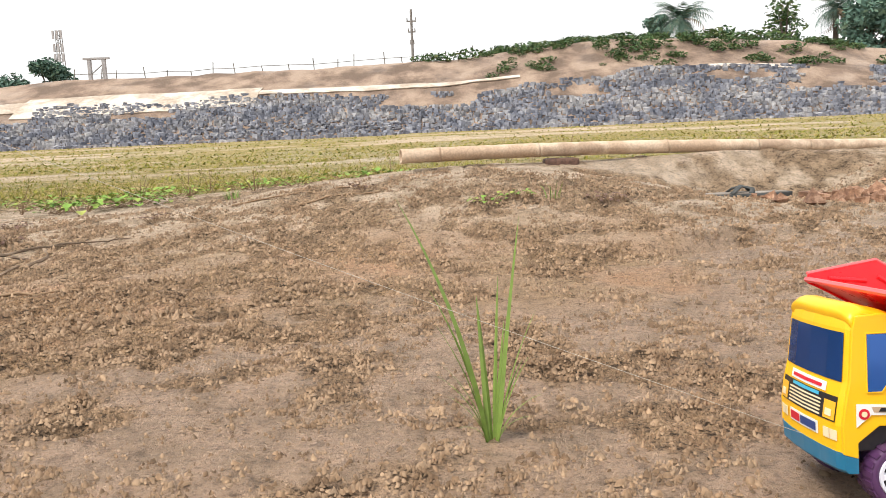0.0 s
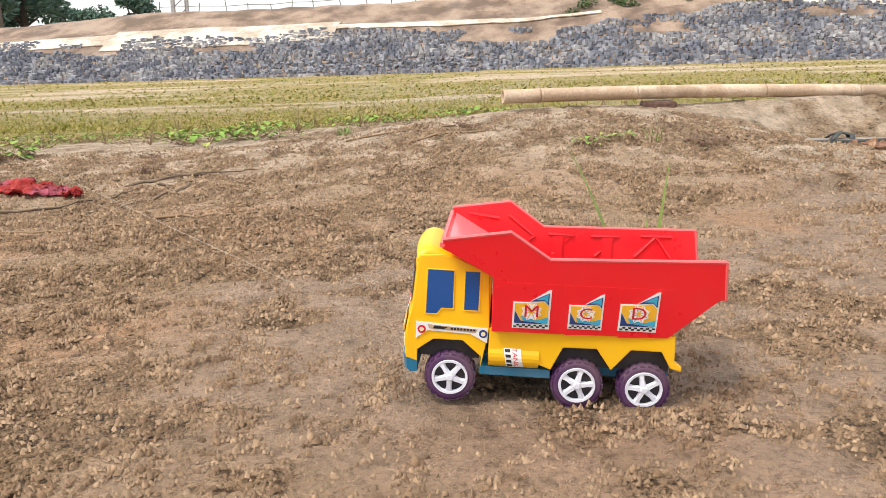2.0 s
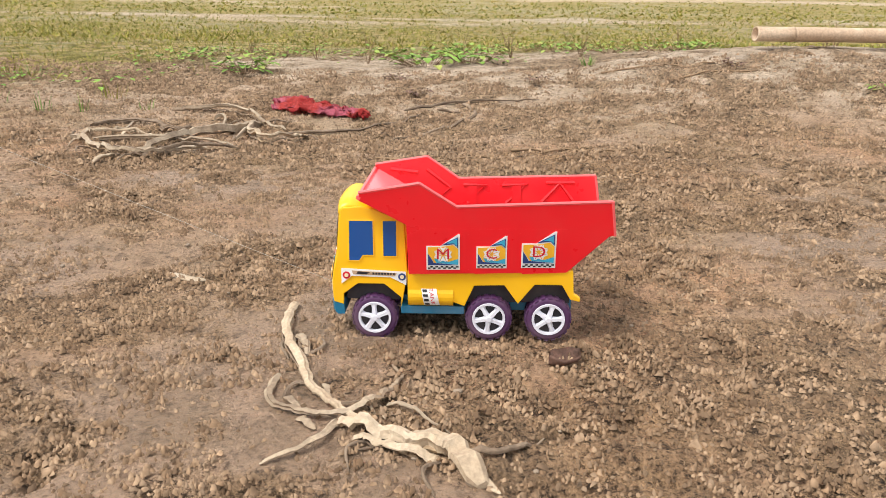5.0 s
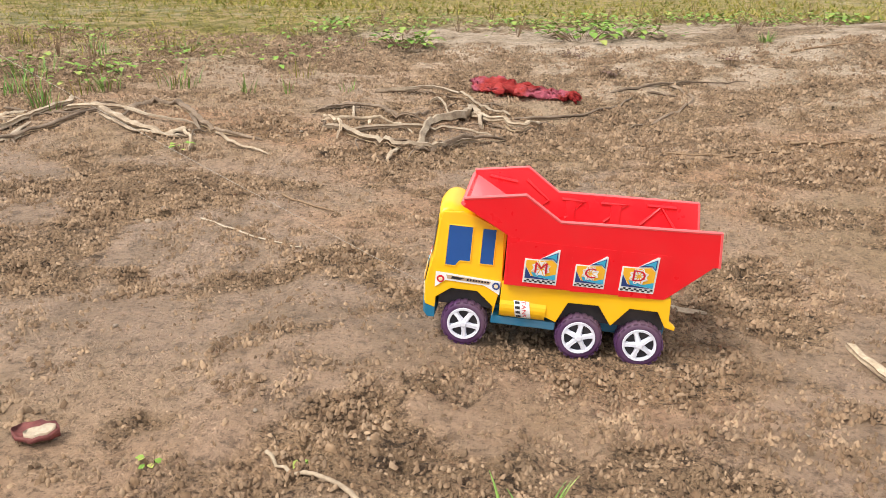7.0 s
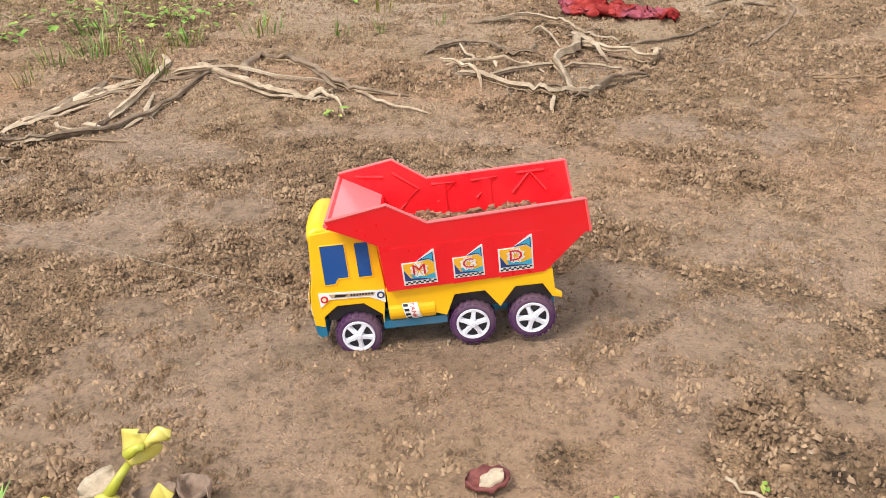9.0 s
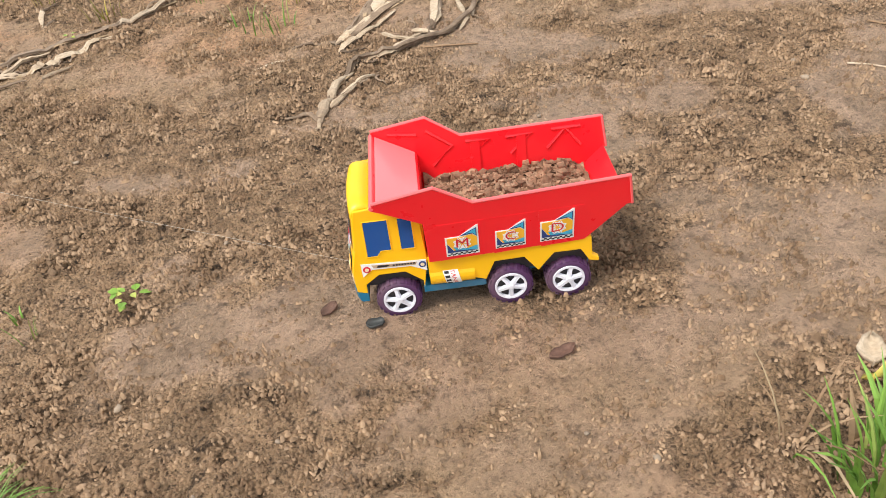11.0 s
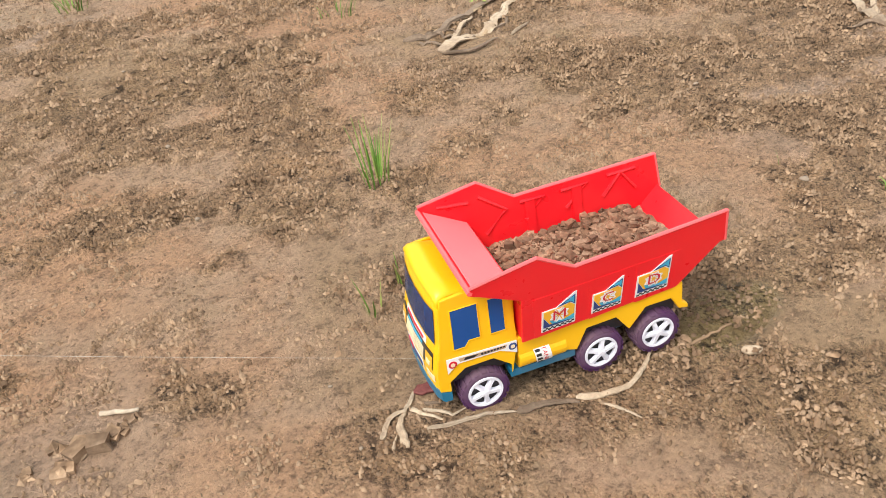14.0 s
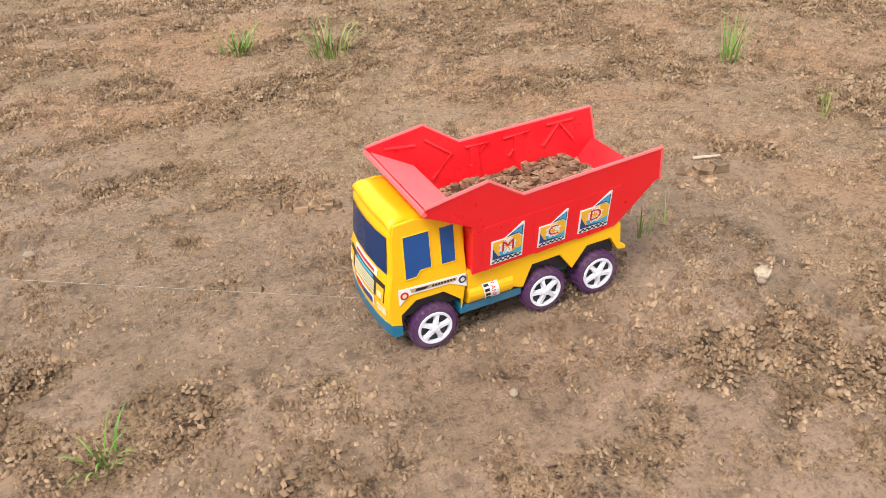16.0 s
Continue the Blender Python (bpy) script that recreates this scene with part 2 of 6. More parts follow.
def tube(bm, path, radii, sides=8, flat=1.0, wob=0.0):
    """A tapering tube along a path of points."""
    pts = [Vector(p) for p in path]
    rings = []
    for i, p in enumerate(pts):
        d = (pts[min(i + 1, len(pts) - 1)] - pts[max(i - 1, 0)]).normalized()
        side = d.cross(Vector((0, 0, 1)))
        side = side.normalized() if side.length > 1e-4 else Vector((1, 0, 0))
        up = side.cross(d).normalized()
        r = radii[i] if isinstance(radii, (list, tuple)) else radii
        ring = []
        for k in range(sides):
            a = math.tau * k / sides
            s = 1 + wob * (random.random() - 0.5)
            ring.append(p + side * (math.cos(a) * r * s) + up * (math.sin(a) * r * flat * s))
        rings.append(ring)
    loft(bm, rings)


def box(bm, x0, x1, y0, y1, z0, z1, bevel=0.0):
    vs = [bm.verts.new((x, y, z)) for x in (x0, x1) for y in (y0, y1) for z in (z0, z1)]
    fs = [bm.faces.new([vs[i] for i in q]) for q in ((0, 1, 3, 2), (4, 6, 7, 5), (0, 4, 5, 1), (2, 3, 7, 6), (0, 2, 6, 4), (1, 5, 7, 3))]
    if bevel:
        es = {e for f in fs for e in f.edges}
        bmesh.ops.bevel(bm, geom=list(es), offset=bevel, segments=2, affect="EDGES", profile=0.6)


def soften(bm, offset, segments=2, angle=25):
    """Rounds the sharp edges of a small part."""
    bmesh.ops.recalc_face_normals(bm, faces=bm.faces[:])
    es = [e for e in bm.edges if len(e.link_faces) == 2 and e.calc_face_angle(0) > radians(angle)]
    bmesh.ops.bevel(bm, geom=es, offset=offset, segments=segments, affect="EDGES", profile=0.6, clamp_overlap=True)


# ---- ground: smooth noise, heights and masks of the mud flat ----
NOISE_TABLES = {}


def value_noise(x, y, freq, seed):
    if seed not in NOISE_TABLES:
        NOISE_TABLES[seed] = np.random.RandomState(seed).rand(256, 256)
    table = NOISE_TABLES[seed]
    u, v = np.asarray(x) * freq + 40.3, np.asarray(y) * freq + 71.7
    i, j = np.floor(u).astype(int), np.floor(v).astype(int)
    a, b = u - i, v - j
    a, b = a * a * (3 - 2 * a), b * b * (3 - 2 * b)
    t = lambda p, q: table[p % 256, q % 256]
    return (t(i, j) * (1 - a) + t(i + 1, j) * a) * (1 - b) + (t(i, j + 1) * (1 - a) + t(i + 1, j + 1) * a) * b


def fractal(x, y, freq, seed, octaves=4):
    total, weight, amp = 0.0, 0.0, 1.0
    for k in range(octaves):
        total = total + amp * value_noise(x, y, freq * 2.03**k, seed + k)
        weight += amp
        amp *= 0.55
    return total / weight


def step(a, b, x):
    t = np.clip((np.asarray(x, float) - a) / (b - a), 0, 1)
    return t * t * (3 - 2 * t)


def hill(x, y, cx, cy, rx, ry, turn=0.0):
    c, s = math.cos(radians(turn)), math.sin(radians(turn))
    u, v = (x - cx) * c + (y - cy) * s, -(x - cx) * s + (y - cy) * c
    return np.exp(-((u / rx) ** 2) - (v / ry) ** 2)


def crest_height(x):
    """The embankment's crest along x."""
    return np.interp(x, [-60, -26, -20, -15, -11, -6, 0, 3.5, 6.5, 10, 14, 18, 24, 60], [2.0, 2.35, 2.75, 3.0, 3.06, 3.1, 3.15, 3.5, 3.65, 3.5, 3.3, 2.9, 2.8, 2.4])


BASE_Y, SLOPE_Y, CREST_Y = 25.0, 27.9, 30.5
FOOT = 0.38


def crumb_mask(x, y):
    m = fractal(x, y, 1.6, 11, 3) * 0.34 + fractal(x * 0.8, y, 8.0, 31, 5) * 0.66
    m = m + 0.06 * hill(x, y, -1.0, 1.0, 0.5, 0.8) + 0.10 * hill(x, y, -2.3, -0.32, 0.6, 0.2) - 0.10 * hill(x, y, 0.2, 0.9, 0.8, 0.8) - 0.05 * hill(x, y, -3.0, -0.15, 0.25, 0.1) - 0.09 * hill(x, y, -3.95, -0.28, 0.38, 0.25)
    m = m + 0.07 * hill(x, y, -4.4, 0.6, 0.9, 0.4) - 0.13 * hill(x, y, -5.647, -0.415, 0.7, 0.30) + 0.08 * hill(x, y, -4.849, -0.423, 0.3, 0.2)
    return step(0.455, 0.545, m)


def wet_mask(x, y):
    m = fractal(x, y, 0.9, 51, 4) + 0.12 * hill(x, y, 0.2, 0.9, 0.8, 0.8) + 0.12 * hill(x, y, -5.769, -0.323, 0.8, 0.4) + 0.1 * hill(x, y, -2.9, 0.1, 0.5, 0.3)
    m = m + 0.3 * hill(x, y, -4.57, -0.30, 0.10, 0.05, 20) + 0.1 * hill(x, y, -3.9, -0.2, 0.7, 0.3)
    return step(0.46, 0.62, m - 0.05 * step(1.4, 2.6, y))


PIT_HOLES = [(-2.55, -0.05, 0.025, 0.010), (-2.09, 0.44, 0.03, 0.012), (-5.588, -0.451, 0.035, 0.008), (-6.085, -0.488, 0.05, 0.008), (-5.459, -0.500, 0.03, -0.006),
             (-3.46, -0.05, 0.04, 0.008), (-4.12, 0.47, 0.08, 0.012), (-1.9, 0.80, 0.03, 0.01), (-0.95, 0.85, 0.06, 0.012), (-0.75, 0.30, 0.05, 0.01)]


TRACK = np.array(sorted((row[1], row[2], row[3], row[4]) for row in TRUCK_WAY))


def ground_z(x, y):
    x, y = np.asarray(x, float), np.asarray(y, float)
    near = 1 - step(6, 14, y)
    z = 0.006 * (fractal(x, y, 2.4, 5, 3) - 0.5) + 0.014 * (fractal(x, y, 7.0, 8, 3) - 0.5) * (0.3 + 0.7 * crumb_mask(x, y))
    z = z + 0.021 * (fractal(x, y, 26.0, 18, 3) - 0.5) * (0.22 + crumb_mask(x, y))
    ridges = np.abs(fractal(x * 0.8, y, 9.0, 28, 3) - 0.5)
    z = z - 0.011 * (1 - step(0.0, 0.04, ridges)) * (0.35 + 0.65 * crumb_mask(x, y))
    z = z * near
    # the rise towards the meadow, with a sandy hump before the bamboo
    z = z + 0.10 * step(1.3, 2.7, y) * (0.6 + 0.4 * step(-2.4, -1.0, x)) + 0.10 * hill(x, y, -0.35, 2.6, 0.85, 0.75) + 0.05 * hill(x, y, 1.2, 3.1, 1.2, 0.4)
    z = z - 0.05 * step(3.2, 6, y) + (FOOT - 0.05) * step(5, 25, y) - 0.05 * step(6, 12, y) + 0.05 * step(20, 25, y)
    z = z - 0.045 * hill(x, y, -2.2, 1.5, 0.6, 0.4) + 0.02 * hill(x, y, -3.3, 0.95, 0.5, 0.25) * step(0.5, 0.8, y)
    # the dug pit with its heap, and a long shallow scrape
    z = z - 0.09 * hill(x, y, 0.80, 2.46, 0.42, 0.28) + 0.09 * hill(x, y, 1.55, 2.45, 0.34, 0.26) + 0.08 * hill(x, y, 0.9, 2.86, 0.6, 0.15)
    z = z + 0.07 * hill(x, y, 2.1, 3.30, 1.0, 0.3) + 0.10 * (fractal(x, y, 9, 61, 3) - 0.5) * hill(x, y, 1.45, 2.5, 0.5, 0.4)
    z = z - 0.035 * hill(x, y, 0.3, 1.45, 0.28, 0.04, 20) + 0.03 * hill(x, y, 0.28, 1.53, 0.3, 0.04, 20)
    for cx, cy, r, d in PIT_HOLES:
        z = z - d * hill(x, y, cx, cy, r, r * 0.8)
    z = z + 0.016 * hill(x, y, -5.349, -0.267, 0.05, 0.03, 20) + 0.010 * hill(x, y, -5.289, -0.233, 0.04, 0.02) + 0.014 * hill(x, y, -5.983, -0.070, 0.045, 0.035) + 0.012 * hill(x, y, -5.906, -0.082, 0.035, 0.03)
    z = z - 0.006 * hill(x, y, -4.57, -0.30, 0.10, 0.05, 20)
    # the truck's own track, level with its wheels
    way = TRACK
    ty, tz, lean = (np.interp(x, way[:, 0], way[:, k]) for k in (1, 2, 3))
    lane = np.exp(-(((y - ty) / 0.16) ** 4)) * step(-6.6, -6.0, x) * (1 - step(0.3, 1.0, x))
    swell = np.exp(-(((y - ty) / 0.45) ** 2)) * step(-6.9, -6.0, x) * (1 - step(0.3, 1.0, x))
    z = z * (1 - 0.8 * lane) + tz * swell - lane * (0.001 + (y - ty) * np.tan(np.radians(lean)) * 0.9)
    # the embankment
    c = crest_height(x)
    foot = FOOT
    up = foot + (0.62 * c + 0.1 - foot) * np.clip((y - BASE_Y) / (SLOPE_Y - BASE_Y), 0, 1) + (0.38 * c - 0.1) * step(SLOPE_Y - 0.2, CREST_Y + 0.4, y)
    rough = 0.22 * (fractal(x, y, 0.6, 71, 4) - 0.5) * step(SLOPE_Y, CREST_Y, y)
    return np.where(y > BASE_Y, up + rough + 0.35 * hill(x, y, 8, 34, 8, 3), z)


def axis(dense_from, dense_to, fine, low, high, coarse, flat_to, flat_low):
    out = list(np.arange(dense_from, dense_to + 1e-6, fine))
    s, p = fine, out[-1]
    while p < high:
        s = min(s * 1.06, coarse) if p < flat_to else s * 1.4
        p += s
        out.append(p)
    s, p = fine, dense_from
    while p > low:
        s = min(s * 1.09, coarse) if p > flat_low else s * 1.4
        p -= s
        out.insert(0, p)
    return np.array(out)


def build_ground():
    xs = axis(-6.9, 1.3, 0.0125, -700, 700, 0.45, 30, -36)
    ys = axis(-0.80, 2.0, 0.012, -300, 900, 0.35, 38, -3)
    X, Y = np.meshgrid(xs, ys)
    Z = ground_z(X, Y)
    nx, ny = len(xs), len(ys)
    co = np.stack([X, Y, Z], -1).reshape(-1, 3)
    k = (np.arange(ny - 1)[:, None] * nx + np.arange(nx - 1)).ravel()
    quads = np.stack([k, k + 1, k + nx + 1, k + nx], 1)
    me = bpy.data.meshes.new("ground")
    me.vertices.add(len(co))
    me.vertices.foreach_set("co", co.ravel())
    me.loops.add(quads.size)
    me.loops.foreach_set("vertex_index", quads.ravel())
    me.polygons.add(len(quads))
    me.polygons.foreach_set("loop_start", np.arange(len(quads)) * 4)
    me.polygons.foreach_set("use_smooth", np.ones(len(quads), bool))
    me.update(calc_edges=True)
    x, y = co[:, 0], co[:, 1]
    for name, values in (("wet", wet_mask(x, y)), ("crumb", crumb_mask(x, y) * (1 - step(3, 8, y))), ("meadow", meadow_mask(x, y)),
                         ("dry", step(1.2, 2.4, y + 0.5 * (fractal(x, y, 1.2, 91) - 0.5)) * (1 - step(20, 26, y))), ("bank", step(24.4, 25.2, y)),
                         ("puddle", step(0.35, 0.6, hill(x, y, -4.57, -0.30, 0.11, 0.055, 20)))):
        me.attributes.new(name, "FLOAT", "POINT").data.foreach_set("value", values.astype(np.float32))
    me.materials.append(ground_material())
    return tagged(new("ground", me), "damp brown mud flat with crumbly soil patches and grass", kind="structure")


def meadow_edge(x):
    return np.interp(x, [-12, -6, -5, -4.2, -3.9, -3.5, -3.2, -2.8, -2, -1, 0.5, 3, 12], [2.6, 2.3, 1.9, 1.5, 1.5, 1.8, 2.3, 2.8, 3.0, 3.2, 3.3, 3.6, 3.9])


def meadow_mask(x, y):
    e = meadow_edge(x) + 0.9 * (fractal(x, y, 1.1, 101, 4) - 0.5)
    bare = step(0.56, 0.66, fractal(x * 0.35, y, 0.7, 111, 4)) * step(5.5, 9, y)
    return step(0.0, 0.9, y - e) * (1 - 0.8 * bare) * (1 - step(23.5, 25.2, y))


def ground_material():
    m, n, l, b = shade("mud", 0.8)
    c = n.new("ShaderNodeTexCoord").outputs["Object"]

    def mask(name):
        a = n.new("ShaderNodeAttribute")
        a.attribute_name = name
        return a.outputs["Fac"]

    big = noise_node(n, l, c, 1.7, 4)
    mid = noise_node(n, l, c, 11, 5)
    fine = noise_node(n, l, c, 140, 6, 0.72)
    grit = noise_node(n, l, c, 420, 3, 0.7)
    damp = ramp(n, l, big, [(0.42, (0.41, 0.275, 0.164)), (0.5, (0.47, 0.313, 0.204)), (0.58, (0.50, 0.298, 0.176))])
    wet = ramp(n, l, mid, [(0.42, (0.37, 0.25, 0.165)), (0.58, (0.48, 0.325, 0.225))])
    # crumbly soil's own darker brown, deepened further for shade between the pellets
    crumb = ramp(n, l, mid, [(0.42, (0.17, 0.105, 0.055)), (0.58, (0.29, 0.185, 0.10))])
    dry = ramp(n, l, mid, [(0.42, (0.46, 0.345, 0.24)), (0.58, (0.62, 0.49, 0.37))])
    meadow = ramp(n, l, mid, [(0.42, (0.19, 0.165, 0.035)), (0.5, (0.29, 0.235, 0.06)), (0.58, (0.40, 0.29, 0.13))])
    bank = ramp(n, l, noise_node(n, l, c, 0.9, 5), [(0.4, (0.16, 0.11, 0.08)), (0.5, (0.27, 0.19, 0.14)), (0.6, (0.38, 0.28, 0.21))])
    col = blend(n, l, mask("wet"), damp, wet)
    col = blend(n, l, mask("dry"), col, dry)
    cm = n.new("ShaderNodeMath")
    cm.operation = "MULTIPLY"
    cm.inputs[1].default_value = 0.75
    l.new(mask("crumb"), cm.inputs[0])
    col = blend(n, l, cm.outputs[0], col, crumb)
    col = blend(n, l, mask("meadow"), col, meadow)
    col = blend(n, l, mask("bank"), col, bank)
    col = blend(n, l, mask("puddle"), col, (0.17, 0.125, 0.06))
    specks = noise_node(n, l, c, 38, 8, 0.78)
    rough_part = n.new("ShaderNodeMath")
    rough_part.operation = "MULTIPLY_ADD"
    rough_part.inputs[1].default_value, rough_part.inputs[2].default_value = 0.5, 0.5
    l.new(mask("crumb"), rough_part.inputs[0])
    # grain at two scales; its dark dips paint shade into pits and crevices
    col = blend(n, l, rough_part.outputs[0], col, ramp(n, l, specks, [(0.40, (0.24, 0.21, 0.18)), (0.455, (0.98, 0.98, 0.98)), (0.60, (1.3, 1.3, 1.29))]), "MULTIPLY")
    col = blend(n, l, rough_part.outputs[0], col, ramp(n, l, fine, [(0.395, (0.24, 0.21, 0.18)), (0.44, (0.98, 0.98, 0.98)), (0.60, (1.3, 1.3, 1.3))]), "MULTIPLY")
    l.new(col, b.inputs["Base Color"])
    r = blend(n, l, mask("wet"), (0.85, 0.85, 0.85), (0.5, 0.5, 0.5))
    r = blend(n, l, mask("crumb"), r, (0.95, 0.95, 0.95))
    r = blend(n, l, mask("puddle"), r, (0.08, 0.08, 0.08))
    l.new(r, b.inputs["Roughness"])
    flat = n.new("ShaderNodeMath")
    flat.operation = "SUBTRACT"
    flat.inputs[0].default_value = 1.0
    l.new(mask("puddle"), flat.inputs[1])
    lumps = n.new("ShaderNodeMath")
    lumps.operation = "MULTIPLY"
    l.new(fine, lumps.inputs[0])
    l.new(flat.outputs[0], lumps.inputs[1])
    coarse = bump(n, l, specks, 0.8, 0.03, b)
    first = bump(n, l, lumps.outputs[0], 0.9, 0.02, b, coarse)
    cells = n.new("ShaderNodeTexVoronoi")
    cells.inputs["Scale"].default_value = 210
    l.new(c, cells.inputs["Vector"])
    clods = n.new("ShaderNodeMath")
    clods.operation = "MULTIPLY"
    l.new(cells.outputs["Distance"], clods.inputs[0])
    l.new(mask("crumb"), clods.inputs[1])
    second = bump(n, l, clods.outputs[0], 0.8, -0.006, b, first)
    bump(n, l, grit, 0.35, 0.002, b, second)
    return m


ground = build_ground()


# ---- the toy dump truck: x ahead, y to its left, z up, metres ----
WHEEL_R = 0.029


def bed_y(x, z):
    """Half the width of the tipper body, which widens upwards and forwards."""
    return 0.0668 + 0.033 * x + 0.125 * (z - 0.096)


def bed_side(sign):
    return lambda x, z, off: (x, sign * (bed_y(x, z) + off), z)


def flat_side(y, sign=1):
    return lambda x, z, off: (x, sign * (y + off), z)


def text_outline(word, size, place):
    """The word's faces as a bmesh, laid on a surface by place(u, v)."""
    cu = bpy.data.curves.new("text", "FONT")
    cu.body, cu.size, cu.align_x, cu.align_y = word, size, "CENTER", "CENTER"
    cu.resolution_u = 3
    ob = bpy.data.objects.new("text", cu)
    me = bpy.data.meshes.new_from_object(ob)
    bpy.data.objects.remove(ob)
    bm = bmesh.new()
    bm.from_mesh(me)
    bpy.data.meshes.remove(me)
    for v in bm.verts:
        v.co = place(v.co.x, v.co.y)
    return bm


def wheel_parts(parent, x, sign):
    """A wheel about its own centre: lugged tyre, spoked rim. It turns about y."""
    bm = bmesh.new()
    seg = 40
    prof = [(0.0195, 0.0115), (0.026, 0.0125), (0.0283, 0.0095), (0.0287, 0.0), (0.0283, -0.0095), (0.026, -0.0125), (0.0195, -0.0115)]
    rings = []
    for k in range(seg):
        a = math.tau * k / seg
        rings.append([(r * math.cos(a), w, r * math.sin(a)) for r, w in prof])
    vs = [[bm.verts.new(p) for p in ring] for ring in rings]
    for k in range(seg):
        a, b = vs[k], vs[(k + 1) % seg]
        for i in range(len(prof)):
            j = (i + 1) % len(prof)
            bm.faces.new((a[i], a[j], b[j], b[i]))
    tyre = part("wheel", bm, RUBBER, parent, "dark purple lugged tyre", True)
    bm = bmesh.new()
    for k in range(20):
        for side in (-1, 1):
            a = math.tau * (k + (0.25 if side > 0 else 0.75)) / 20
            c, s = math.cos(a), math.sin(a)
            ring = []
            for r0, r1, w0, w1 in ((0.0275, 0.0298, 0.001, 0.0122),):
                for t in (-0.0026, 0.0026):
                    for r, w in ((r0, w0), (r0, w1), (r1 - 0.001, w1), (r1, w0)):
                        ring.append((r * c - t * s, side * w, r * s + t * c))
            v = [bm.verts.new(p) for p in ring]
            bm.faces.new(v[:4])
            bm.faces.new(v[7:3:-1])
            for i in range(4):
                j = (i + 1) % 4
                bm.faces.new((v[i], v[i + 4], v[j + 4], v[j]))
    part("tread", bm, RUBBER, tyre, "chunky tread lugs")
    # rim: outer ring, dished back plate, five broad spokes and a hub cap
    bm = bmesh.new()
    y = sign
    ringp = [(0.0208, 0.0116), (0.0205, 0.0136), (0.0180, 0.0134), (0.0174, 0.0095)]
    vs = []
    for k in range(32):
        a = math.tau * k / 32
        vs.append([bm.verts.new((r * math.cos(a), y * w, r * math.sin(a))) for r, w in ringp])
    for k in range(32):
        a, b = vs[k], vs[(k + 1) % 32]
        for i in range(3):
            bm.faces.new((a[i], a[i + 1], b[i + 1], b[i]))
    for k in range(5):
        a = math.tau * k / 5
        c, s = math.cos(a), math.sin(a)
        rows = []
        for r, w, d in ((0.002, 0.0034, 0.0142), (0.006, 0.0036, 0.0142), (0.012, 0.0030, 0.0136), (0.0185, 0.0042, 0.0128)):
            rows.append([(r * c - w * s, y * (d - 0.004), r * s + w * c), (r * c - w * 0.6 * s, y * d, r * s + w * 0.6 * c),
                         (r * c + w * 0.6 * s, y * d, r * s - w * 0.6 * c), (r * c + w * s, y * (d - 0.004), r * s - w * c)])
        loft(bm, rows)
    hub = [[(r * math.cos(math.tau * k / 16), y * w, r * math.sin(math.tau * k / 16)) for k in range(16)] for r, w in ((0.0045, 0.010), (0.0045, 0.0145), (0.003, 0.0155))]
    loft(bm, hub)
    bmesh.ops.recalc_face_normals(bm, faces=bm.faces[:])
    part("rim", bm, SILVER, tyre, "silver five-spoke rim")
    bm = bmesh.new()
    loft(bm, [[(0.0185 * math.cos(math.tau * k / 24), y * w, 0.0185 * math.sin(math.tau * k / 24)) for k in range(24)] for w in (-0.010, 0.0085)])
    part("rim_backing", bm, DARK, tyre)
    tyre.location = (x, sign * 0.0485, WHEEL_R)
    return tyre


